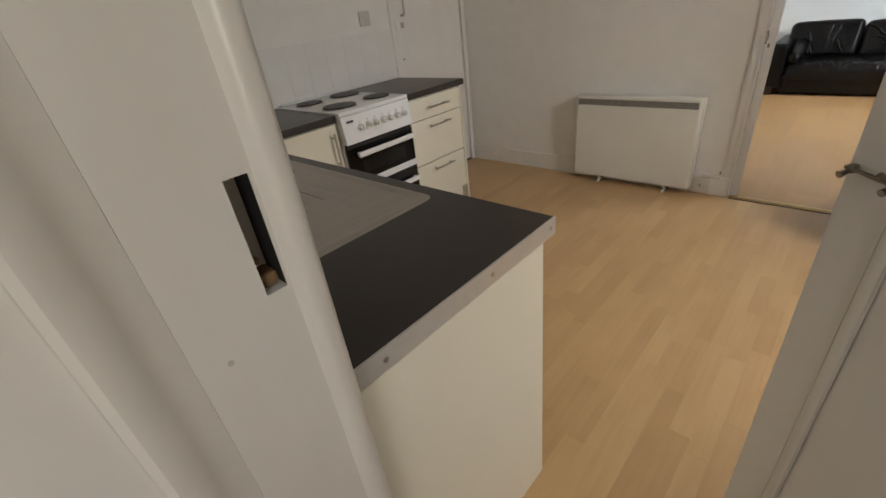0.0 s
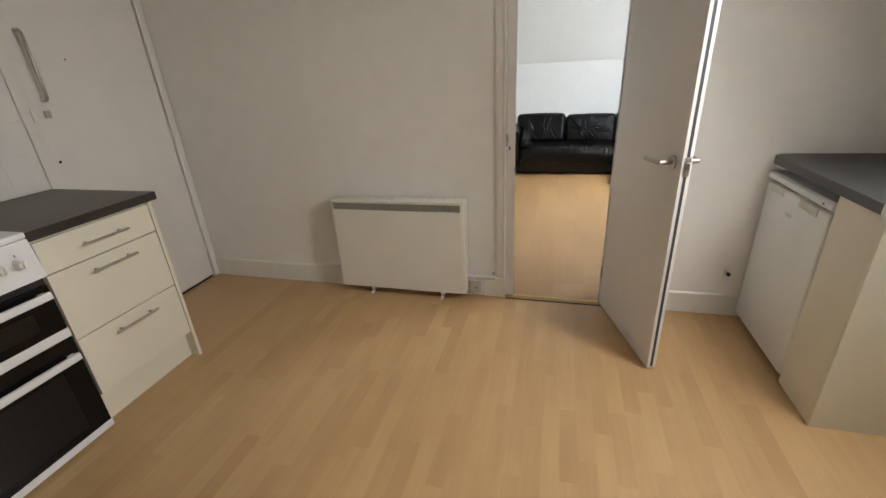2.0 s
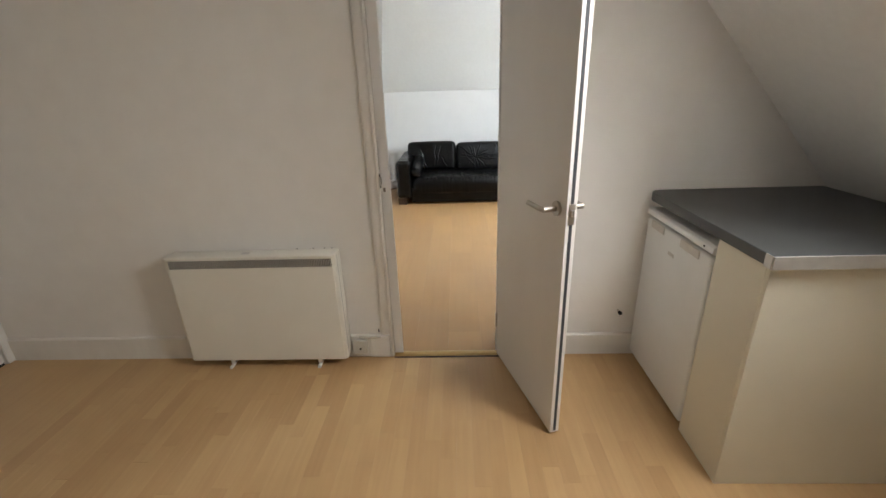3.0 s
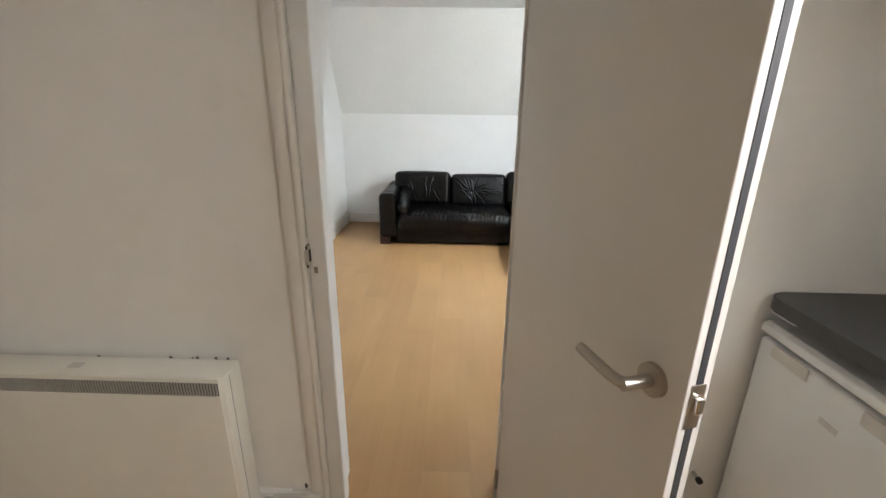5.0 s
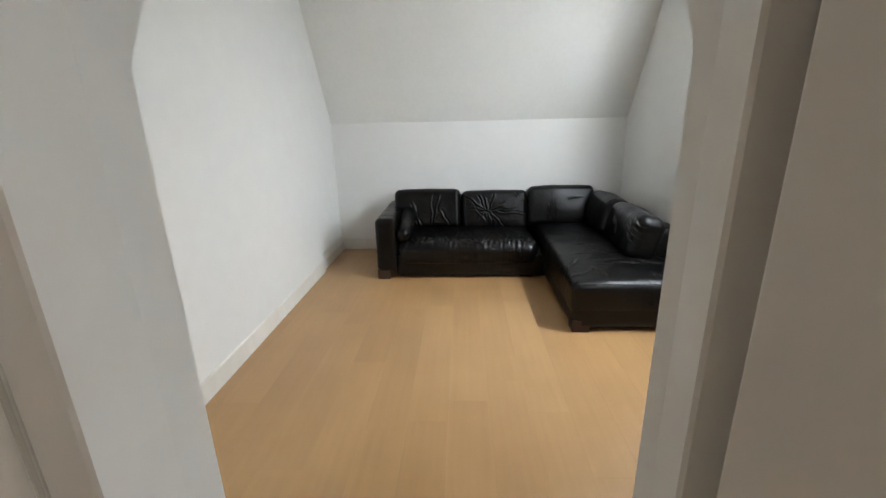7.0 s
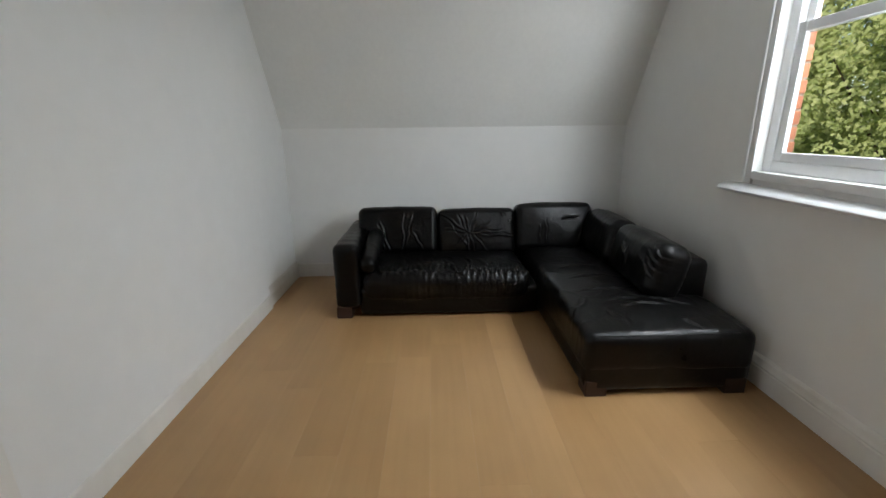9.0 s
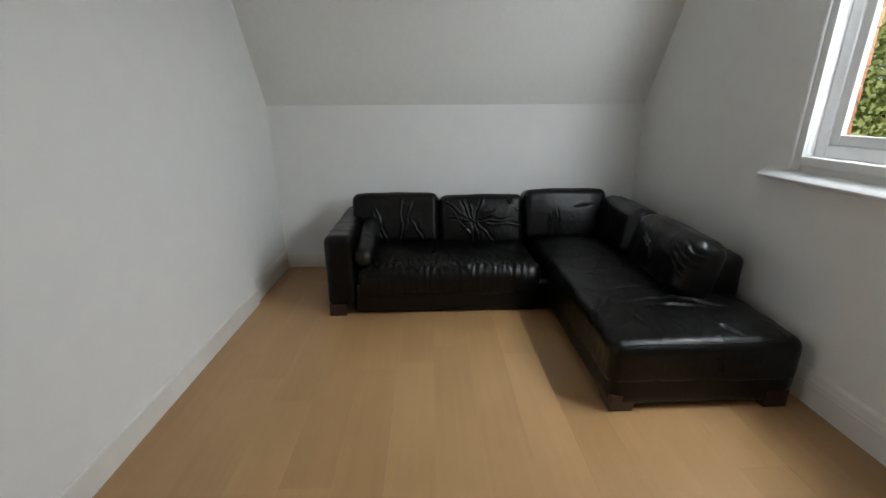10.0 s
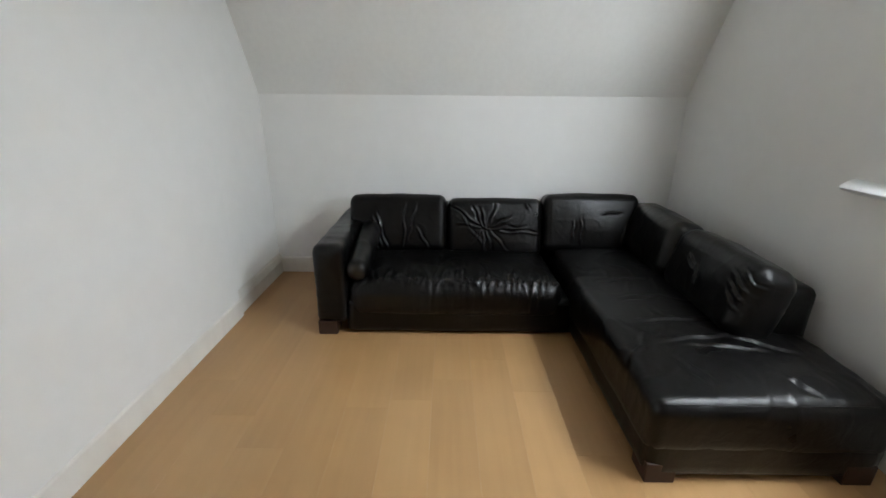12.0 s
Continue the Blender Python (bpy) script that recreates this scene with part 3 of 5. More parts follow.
def inner_frame():
    t = tagged(thing("door_frame_2", 3.93, 1.30, 0, "white gloss door frame with flat architrave, rebated stop and metal keep", "door frame"), kind="structure")
    # latch side: flat lining, a rounded bead, the seal groove, then the stop that closes the rebate
    part("jamb", box(3.8775, 3.998, 1.5945, 1.640, 0, 2.04), TRIM, t)
    part("stop", prism([(3.8885, 1.5940), (3.886, 1.5925), (3.886, 1.5500), (3.889, 1.5465), (3.9995, 1.5657), (3.9995, 1.5940)], "z", 0, 2.0), WALL_L, t, smooth=30)
    part("bead", prism([(3.8775, 1.612), (3.8635, 1.612), (3.8600, 1.607), (3.8600, 1.600), (3.8635, 1.5955), (3.8690, 1.5948), (3.8775, 1.5948)], "z", 0, 2.02), TRIM, t, "rounded bead worn along its edge", 50)
    part("architrave", prism([(3.8795, 1.6125), (3.8690, 1.6125), (3.8670, 1.616), (3.8670, 1.645), (3.8700, 1.652), (3.8795, 1.654)], "z", 0.132, 2.08), TRIM, t, smooth=40)
    part("architrave", prism([(3.8795, 0.990), (3.8690, 0.990), (3.8670, 0.985), (3.8670, 0.938), (3.8700, 0.931), (3.8795, 0.929)], "z", 0, 2.08), TRIM, t, smooth=40)
    part("architrave", box(3.8670, 3.8795, 0.991, 1.612, 2.022, 2.08, 0.003), TRIM, t)
    part("architrave_plinth", box(3.857, KX, 1.613, 1.72, 0, 0.132, 0.003), TRIM, t)
    # hinge side: the rebate in which the door closes, then the stop
    part("jamb", box(3.8795, 3.9080, 0.960, 0.9915, 0, 2.04), TRIM, t)
    part("stop", prism([(3.9085, 0.960), (3.9085, 1.0305), (3.912, 1.0340), (3.9995, 1.0092), (3.9995, 0.960)], "z", 0, 2.0), WALL_L, t, smooth=30)
    part("head", box(3.8805, 3.998, 0.9920, 1.5940, 2.0005, 2.04, 0.001), TRIM, t)
    part("seal", box(3.8776, 3.8822, 1.5918, 1.5943, 0.02, 0.93), PLASTIC_G, t, "thin grey seal in the frame groove")
    part("seal", box(3.8776, 3.8822, 1.5918, 1.5943, 1.03, 1.99), PLASTIC_G, t, "thin grey seal in the frame groove")
    k = part("keep_plate", box(3.8640, 3.8853, 1.5880, 1.5900, 0.945, 1.010, 0.0008), NICKEL, t, "metal latch keep let into the rebate")
    part("keep_body", box(3.8640, 3.8853, 1.5901, 1.5944, 0.9455, 1.0095), DARK, k)
    part("keep_slot", box(3.8680, 3.8820, 1.5866, 1.5882, 0.962, 0.996), DARK, k)
    part("keep_lip", turned(box(-0.004, 0.010, -0.001, 0.001, 0.956, 1.000, 0.0008), Matrix.Translation((3.8570, 1.5920, 0)) @ Matrix.Rotation(radians(-28), 4, "Z")), NICKEL, k)
    part("chip", box(3.8850, 3.8862, 1.572, 1.583, 0.922, 0.942, 0.0005), AGED_STEEL, t, "bare chipped patch below the keep")
    part("threshold", prism([(3.858, 0.0), (3.864, 0.006), (3.885, 0.009), (3.902, 0.006), (3.908, 0.0)], "y", 1.0345, 1.5460), BRASS_T, t, "brass threshold strip", 40)
    part("threshold_end", prism([(3.858, 0.0), (3.864, 0.006), (3.8845, 0.009), (3.8845, 0.0)], "y", 1.5462, 1.5930), BRASS_T, t, "", 40)
    part("dark_joint", box(3.846, 3.8578, 1.022, 1.5930, 0.0004, 0.0022), WOODFOOT, t, "dark brown strip along the floor before the threshold")


inner_frame()


def inner_door():
    hinge, end = Vector((3.874, 1.012, 0)), Vector((3.300, 0.842, 0))
    d = (end - hinge).normalized()
    length = (end - hinge).length
    m = Matrix.Translation(hinge) @ Matrix.Rotation(math.atan2(d.y, d.x), 4, "Z")
    t = thing("interior_door", *hinge, "flat white interior door standing open with lever handles", "door")

    def add(nm, bm, material, label="", smooth=False, up=None):
        return part(nm, turned(bm, m), material, up or t, label, smooth)

    # local x runs from the hinge to the free edge; the face with y = -0.02 looks into the doorway
    leaf = add("leaf", box(0, length, -0.020, 0.020, 0.010, 1.985, 0.002), DOOR)
    add("edge_seal", box(length - 0.001, length + 0.001, -0.006, 0.006, 0.02, 1.97), RUBBER, "dark smoke-seal groove in the door edge", False, leaf)
    add("latch_plate", box(length, length + 0.0022, -0.012, 0.012, 0.925, 1.00, 0.0008), NICKEL, "steel latch plate", False, leaf)
    add("latch_bolt", box(length + 0.002, length + 0.011, -0.006, 0.006, 0.956, 0.980, 0.002), CHROME, "", False, leaf)
    for s in (-1, 1):
        y = s * 0.020
        h = add("handle", rod((length - 0.058, y, 0.972), (length - 0.058, y + s * 0.009, 0.972), 0.027, 28), NICKEL, "satin nickel lever handle on a round rose", 40)
        add("neck", rod((length - 0.058, y + s * 0.008, 0.972), (length - 0.058, y + s * 0.058, 0.972), 0.0105, 18), NICKEL, "", 40, h)
        add("lever", tube([(length - 0.058, y + s * 0.048, 0.972), (length - 0.066, y + s * 0.056, 0.972), (length - 0.085, y + s * 0.060, 0.972), (length - 0.168, y + s * 0.060, 0.972)], 0.0095, 14), NICKEL, "", 50, h)
    for z in (0.22, 1.75):
        add("hinge", rod((-0.002, -0.024, z - 0.04), (-0.002, -0.024, z + 0.04), 0.006), NICKEL, "", 40)


inner_door()


def second_doorway():
    t = tagged(thing("door_frame_3", 4.88, LY, 0, "white gloss door frame with architrave in the long wall", "door frame"), kind="structure")
    part("jamb", box(5.235, 5.262, LY - 0.004, LY + 0.134, 0, 2.03, 0.003), TRIM, t)
    part("jamb", box(4.50, 4.527, LY - 0.004, LY + 0.134, 0, 2.03, 0.003), TRIM, t)
    part("head", box(4.527, 5.235, LY - 0.004, LY + 0.134, 2.0, 2.03, 0.003), TRIM, t)
    part("architrave", box(5.255, 5.318, LY - 0.018, LY - 0.0005, 0, 2.09, 0.006), TRIM, t)
    part("architrave", box(4.444, 4.507, LY - 0.018, LY - 0.0005, 0, 2.09, 0.006), TRIM, t)
    part("architrave", box(4.507, 5.255, LY - 0.018, LY - 0.0005, 2.022, 2.09, 0.006), TRIM, t)
    part("plinth_block", box(5.318, 5.330, LY - 0.016, LY - 0.0005, 0, 0.12, 0.003), TRIM, t)
    part("stop", box(5.222, 5.2355, LY + 0.05, LY + 0.09, 0, 2.0, 0.003), TRIM, t)
    k = part("keep_plate", box(5.2335, 5.2352, LY + 0.010, LY + 0.036, 0.90, 0.97, 0.0006), NICKEL, t, "steel latch keep")
    part("keep_slot", box(5.2325, 5.2338, LY + 0.015, LY + 0.030, 0.915, 0.955), DARK, k)
    part("keep_slot", box(5.2335, 5.2352, LY + 0.014, LY + 0.026, 0.60, 0.64), DARK, t)


second_doorway()


def cupboard_door():
    t = thing("cupboard_door", 3.44, 3.80, 0, "white-painted flush door with long steel pull handle, old lock marks", "door")
    f = part("frame", box(3.030, 3.090, BY - 0.014, BY - 0.0005, 0, 2.08, 0.005), TRIM, t)
    part("frame", box(3.828, 3.876, BY - 0.022, BY - 0.0005, 0, 2.08, 0.007), TRIM, t)
    part("frame", box(3.090, 3.828, BY - 0.014, BY - 0.0005, 2.015, 2.08, 0.005), TRIM, t)
    leaf = part("leaf", box(3.092, 3.822, BY - 0.006, BY + 0.036, 0.0175, 2.012, 0.003), DOOR, t)
    x = 3.150
    part("pull_handle", tube([(x, BY - 0.006, 1.625), (x, BY - 0.034, 1.624), (x, BY - 0.044, 1.614), (x, BY - 0.045, 1.47), (x, BY - 0.044, 1.326), (x, BY - 0.034, 1.316), (x, BY - 0.006, 1.315)], 0.0085, 12), NICKEL, t, "bent steel pull handle", 50)
    part("lock_case", box(3.132, 3.158, BY - 0.020, BY - 0.006, 1.232, 1.268, 0.003), NICKEL, leaf)
    part("lock_keep", box(3.070, 3.092, BY - 0.024, BY - 0.0145, 1.218, 1.280, 0.004), PLASTIC, f, "overpainted lock keep")
    part("screw_hole", rod((3.118, BY - 0.008, 1.018), (3.118, BY - 0.005, 1.018), 0.007), DARK, leaf)
    part("screw_hole", rod((3.33, BY - 0.008, 1.50), (3.33, BY - 0.005, 1.50), 0.004), DARK, leaf)
    part("hinge", box(3.812, 3.832, BY - 0.010, BY - 0.0065, 1.02, 1.10, 0.001), TRIM, leaf)
    part("hinge", box(3.812, 3.832, BY - 0.010, BY - 0.0065, 0.20, 0.28, 0.001), TRIM, leaf)
    # Block filling the space below the leaf, coloured as its shade.
    part("gap", box(3.092, 3.822, BY + 0.001, BY + 0.034, 0.0, 0.0172), DARK, t, "near-black strip that paints shade under the door")


cupboard_door()
setting("wall_cupboard", box(3.0, 3.98, 3.925, 3.97, 0, 2.5), WALL, "plain back of the cupboard", "wall")


# ---- kitchen things ----
def bar_handle(parent, p, q, out, r=0.006, stand=0.030):
    """A steel bar handle from p to q, standing off along out on two posts."""
    p, q, o = Vector(p), Vector(q), Vector(out)
    d = (q - p).normalized()
    h = part("handle", rod(p + o * stand, q + o * stand, r), NICKEL, parent, "brushed steel bar handle", 40)
    for e in (p + d * 0.025, q - d * 0.025):
        part("post", rod(e, e + o * stand, r * 0.8), NICKEL, h, "", 40)
    return h


WT, TH = 0.90, 0.038


def rounded_outline(x0, x1, y0, y1, corner, r, n=6):
    """A rectangle with chosen corners rounded; corner: set of 'a' (x0,y0), 'b' (x1,y0), 'c' (x1,y1), 'd' (x0,y1)."""
    out = []
    for key, cx, cy, a0 in (("a", x0, y0, 180), ("b", x1, y0, 270), ("c", x1, y1, 0), ("d", x0, y1, 90)):
        if key in corner:
            mx, my = (x0 + r if cx == x0 else x1 - r), (y0 + r if cy == y0 else y1 - r)
            out += [(mx + r * math.cos(radians(a0 + 90 * k / n)), my + r * math.sin(radians(a0 + 90 * k / n))) for k in range(n + 1)]
        else:
            out.append((cx, cy))
    return out


def sink_run():
    # worktop with a hole for the sink, as four butted slabs of one mesh
    t = thing("worktop", 1.15, 2.6, WT - TH, "dark brown-black laminate worktop with aluminium end strip", "worktop", "kitchen worktops")
    bm = bmesh.new()
    hx0, hx1, hy0, hy1 = 0.985, 1.375, 2.42, 2.86
    for a in ((FX - 0.010, 1.455, 1.573, hy0), (FX - 0.010, hx0, hy0, hy1), (hx1, 1.455, hy0, hy1), (FX - 0.010, 1.455, hy1, BY - 0.002)):
        box(*a, WT - TH, WT, 0, 2, bm)
    bmesh.ops.remove_doubles(bm, verts=bm.verts, dist=1e-5)
    part("slab", bm, WORKTOP, t)
    e = part("end_strip", box(FX, 1.457, 1.568, 1.5728, WT - TH - 0.004, WT + 0.001, 0.001), EDGING, t, "screwed aluminium edging strip")
    for x in (0.95, 1.22, 1.435):
        part("screw", rod((x, 1.5665, WT - 0.02), (x, 1.569, WT - 0.02), 0.005), NICKEL, e, "", 40)
    part("joint_strip", box(1.4552, 1.4600, 3.152, BY - 0.002, WT - TH, WT + 0.0015), EDGING, t, "thin metal joint strip")

    c = thing("base_cabinet", 1.15, 2.3, 0, "cream base cabinet with plain end panel under the sink", "cabinet", "kitchen base cabinets")
    part("end_panel", box(FX + 0.003, 1.425, 1.580, 1.598, 0, WT - TH - 0.001, 0.0015), CREAM, c)
    part("carcass", box(FX + 0.003, 1.405, 1.599, 3.15, 0.15, 0.70), CREAM, c)
    part("rail", box(1.385, 1.405, 1.599, 3.15, 0.70, WT - TH - 0.001), CREAM, c)
    part("plinth", box(1.345, 1.365, 1.599, 3.20, 0, 0.149), CREAM, c)
    for a, b in ((1.602, 2.10), (2.104, 2.60), (2.604, 3.10)):
        d = part("door", box(1.406, 1.424, a, b, 0.155, 0.852, 0.002), CREAM, c)
        bar_handle(d, (1.424, b - 0.05, 0.63), (1.424, b - 0.05, 0.81), (1, 0, 0))


sink_run()


def sink():
    t = thing("sink", 1.16, 2.4, WT, "stainless steel inset sink with ribbed drainer", "sink")
    x0, x1, y0, y1 = 0.925, 1.412, 1.895, 2.915
    bx0, bx1, by0, by1 = 1.010, 1.352, 2.455, 2.840
    nx, ny = 60, 120
    bm = bmesh.new()
    grid = []

    def rr(px, py, ax0, ax1, ay0, ay1, r):
        """Signed distance to a rounded rectangle."""
        cx, cy, hx, hy = (ax0 + ax1) / 2, (ay0 + ay1) / 2, (ax1 - ax0) / 2 - r, (ay1 - ay0) / 2 - r
        dx, dy = abs(px - cx) - hx, abs(py - cy) - hy
        return math.hypot(max(dx, 0), max(dy, 0)) + min(max(dx, dy), 0) - r

    for i in range(nx + 1):
        row = []
        for j in range(ny + 1):
            x, y = x0 + (x1 - x0) * i / nx, y0 + (y1 - y0) * j / ny
            r = 0.03
            for cx, cy, sx, sy in ((x0 + r, y0 + r, -1, -1), (x1 - r, y0 + r, 1, -1), (x0 + r, y1 - r, -1, 1), (x1 - r, y1 - r, 1, 1)):
                if (x - cx) * sx > 0 and (y - cy) * sy > 0:
                    o = Vector((x - cx, y - cy))
                    big = max(abs(o.x), abs(o.y))
                    o = o.normalized() * big if o.length > 0 else o
                    x, y = cx + o.x, cy + o.y
            z = WT + 0.006
            edge = -rr(x, y, x0, x1, y0, y1, r)
            z -= 0.006 * (1 - min(edge / 0.006, 1.0))
            if edge > 0.022:
                z -= 0.004 * min((edge - 0.022) / 0.008, 1.0)
            s = rr(x, y, bx0, bx1, by0, by1, 0.075)
            if s < 0:
                z -= 0.150 * (1 - math.exp(min(s, 0) / 0.018)) * 1.0
            elif s < 0.02:
                z += 0.002 * (1 - s / 0.02)
            if y < by0 - 0.03 and edge > 0.035:
                lane = (x - x0 - 0.09) / 0.052
                k = lane - math.floor(lane)
                if 0 <= lane < 6 and y0 + 0.10 < y < by0 - 0.03:
                    z -= 0.0024 * math.exp(-((k - 0.5) / 0.13) ** 2) * min(1, (y - y0 - 0.10) / 0.20)
            row.append(bm.verts.new((x, y, z)))
        grid.append(row)
    for i in range(nx):
        for j in range(ny):
            bm.faces.new((grid[i][j], grid[i + 1][j], grid[i + 1][j + 1], grid[i][j + 1]))
    part("basin", bm, STEEL, t, "", 60)
    w = part("waste", rod((1.18, 2.65, WT - 0.1448), (1.18, 2.65, WT - 0.141), 0.036, 28), CHROME, t, "", 40)
    part("drain_hole", rod((1.18, 2.65, WT - 0.1412), (1.18, 2.65, WT - 0.1405), 0.022, 24), DARK, w)

    ty = 2.70
    p = thing("mixer_tap", 0.965, ty, WT, "chrome mixer tap with two lever handles and low curved spout", "tap")
    b = part("body", rod((0.965, ty, WT), (0.965, ty, WT + 0.055), 0.022, 24), CHROME, p, "", 40)
    part("base_ring", rod((0.965, ty, WT), (0.965, ty, WT + 0.008), 0.029, 24), CHROME, b, "", 40)
    spout = [(0.966, ty - 0.010, WT + 0.040), (0.972, ty - 0.045, WT + 0.062), (0.980, ty - 0.095, WT + 0.078), (0.988, ty - 0.150, WT + 0.080),
             (0.995, ty - 0.190, WT + 0.070), (0.998, ty - 0.215, WT + 0.050), (0.999, ty - 0.222, WT + 0.032)]
    part("spout", tube(spout, 0.0095, 14), CHROME, p, "", 50)
    for s in (-1, 1):
        h = part("valve", rod((0.965, ty + s * 0.012, WT + 0.042), (0.967, ty + s * 0.062, WT + 0.056), 0.015, 20), CHROME, p, "", 40)
        part("lever", tube([(0.967, ty + s * 0.058, WT + 0.058), (0.990, ty + s * 0.062, WT + 0.078), (1.040, ty + s * 0.066, WT + 0.090), (1.078, ty + s * 0.068, WT + 0.092)], 0.0075, 12), CHROME, h, "", 50)


sink()


def back_run():
    t = thing("worktop", 1.7, 3.47, WT - TH, "dark brown-black laminate worktop beside the cooker", "worktop", "kitchen worktops")
    part("slab", box(1.4602, 1.972, 3.150, BY - 0.002, WT - TH, WT, 0.004), WORKTOP, t)
    t = thing("worktop", 2.76, 3.47, WT - TH, "short dark worktop between cooker and door", "worktop", "kitchen worktops")
    part("slab", box(2.492, 3.036, 3.140, BY - 0.002, WT - TH, WT, 0.004), WORKTOP, t)

    c = thing("base_cabinet", 1.7, 3.45, 0, "cream base cabinet with one door and bar handle", "cabinet", "kitchen base cabinets")
    part("carcass", box(1.43, 1.968, 3.172, BY - 0.004, 0.15, WT - TH - 0.001), CREAM, c)
    part("plinth", box(1.38, 1.968, 3.215, 3.232, 0, 0.149), CREAM, c)
    d = part("door", box(1.470, 1.964, 3.152, 3.1715, 0.155, 0.855, 0.002), CREAM, c)
    bar_handle(d, (1.928, 3.152, 0.625), (1.928, 3.152, 0.815), (0, -1, 0))
    part("end_panel", box(1.9685, 1.976, 3.17, BY - 0.004, 0, WT - TH - 0.001), CREAM, c)

    u = thing("drawer_unit", 2.74, 3.45, 0, "cream three-drawer unit with steel bar handles", "cabinet", "kitchen base cabinets")
    part("carcass", box(2.494, 2.975, 3.158, BY - 0.004, 0.15, WT - TH - 0.001), CREAM, u)
    part("plinth", box(2.494, 2.975, 3.19, 3.206, 0, 0.149), CREAM, u)
    part("end_panel", box(2.976, 2.994, 3.136, BY - 0.004, 0, WT - TH - 0.001, 0.0015), CREAM, u)
    for a, b, z in ((0.727, 0.855, 0.793), (0.439, 0.722, 0.676), (0.158, 0.434, 0.386)):
        d = part("drawer", box(2.496, 2.973, 3.138, 3.157, a, b, 0.002), CREAM, u)
        bar_handle(d, (2.637, 3.138, z), (2.832, 3.138, z), (0, -1, 0))


back_run()


def cooker():
    x0, x1, yf, yb = 1.982, 2.484, 3.128, BY - 0.01
    t = thing("cooker", (x0 + x1) / 2, 3.45, 0, "white freestanding electric cooker with four solid plates and double oven", "cooker")
    part("body", box(x0, x1, yf + 0.02, yb, 0.03, 0.885, 0.003), ENAMEL, t)
    hob = part("hob", box(x0 - 0.002, x1 + 0.002, yf - 0.004, yb, 0.885, 0.908, 0.006, 3), ENAMEL, t, "", 40)
    part("hob_rim", box(x0 + 0.02, x1 - 0.02, yb - 0.03, yb, 0.908, 0.916, 0.003), ENAMEL, hob)
    for px, py, r in ((2.105, 3.285, 0.095), (2.365, 3.270, 0.078), (2.105, 3.60, 0.078), (2.365, 3.59, 0.095)):
        pl = part("hotplate", rod((px, py, 0.907), (px, py, 0.919), r, 40), PLATE, hob, "black cast-iron solid hotplate", 40)
        part("rim", rod((px, py, 0.9075), (px, py, 0.912), r + 0.008, 40), STEEL, pl, "", 40)
        part("dish", rod((px, py, 0.9185), (px, py, 0.9197), r * 0.32, 28), PLATE, pl, "", 40)
    pan = part("control_panel", prism([(yf - 0.022, 0.735), (yf + 0.02, 0.735), (yf + 0.02, 0.884), (yf - 0.006, 0.884)], "x", x0, x1, 0.004), ENAMEL, t)
    for k in range(7):
        x = x0 + 0.115 + k * 0.0545
        p, q = Vector((x, yf - 0.013, 0.815)), Vector((x, yf - 0.042, 0.812))
        kn = part("knob", rod(p, q, 0.0175, 24, None, 0.0145), PLASTIC, pan, "white rotary knob", 40)
        part("grip", box(x - 0.0035, x + 0.0035, yf - 0.050, yf - 0.036, 0.799, 0.826, 0.002), PLASTIC, kn)
        part("mark", box(x - 0.0015, x + 0.0015, yf - 0.0137, yf - 0.0125, 0.838, 0.846), RUBBER, pan)
    part("badge", box(x0 + 0.03, x0 + 0.075, yf - 0.0145, yf - 0.0115, 0.848, 0.860, 0.001), RUBBER, pan, "small dark maker's badge")
    # Gap filled with near-black in place of its shade.
    part("vent_gap", box(x0 + 0.006, x1 - 0.006, yf, yf + 0.0195, 0.706, 0.7348), DARK, t)

    def oven(z0, z1, handle_z, band):
        d = part("oven_door", box(x0 + 0.004, x1 - 0.004, yf - 0.004, yf + 0.019, z0, z1, 0.004), GLASS_BLACK, t, "black glass oven door with white handle")
        part("window", box(x0 + 0.085, x1 - 0.085, yf - 0.0055, yf - 0.0035, z0 + band + 0.035, handle_z - 0.045), GLASS_GREY, d)
        part("bottom_band", box(x0 + 0.003, x1 - 0.003, yf - 0.007, yf + 0.0185, z0 - 0.002, z0 + band, 0.003), ENAMEL, d, "white enamel band")
        h = part("handle", box(x0 + 0.055, x1 - 0.020, yf - 0.040, yf - 0.022, handle_z - 0.014, handle_z + 0.016, 0.006, 3), ENAMEL, d, "white bar handle", 40)
        for a in (x0 + 0.075, x1 - 0.040):
            part("handle_post", box(a - 0.012, a + 0.012, yf - 0.024, yf - 0.004, handle_z - 0.012, handle_z + 0.012, 0.002), PLASTIC, h)

    oven(0.478, 0.705, 0.668, 0.036)
    oven(0.018, 0.472, 0.396, 0.030)
    for a in (x0 + 0.05, x1 - 0.05):
        for b in (yf + 0.06, yb - 0.06):
            part("foot", rod((a, b, 0), (a, b, 0.031), 0.018), RUBBER, t)


cooker()


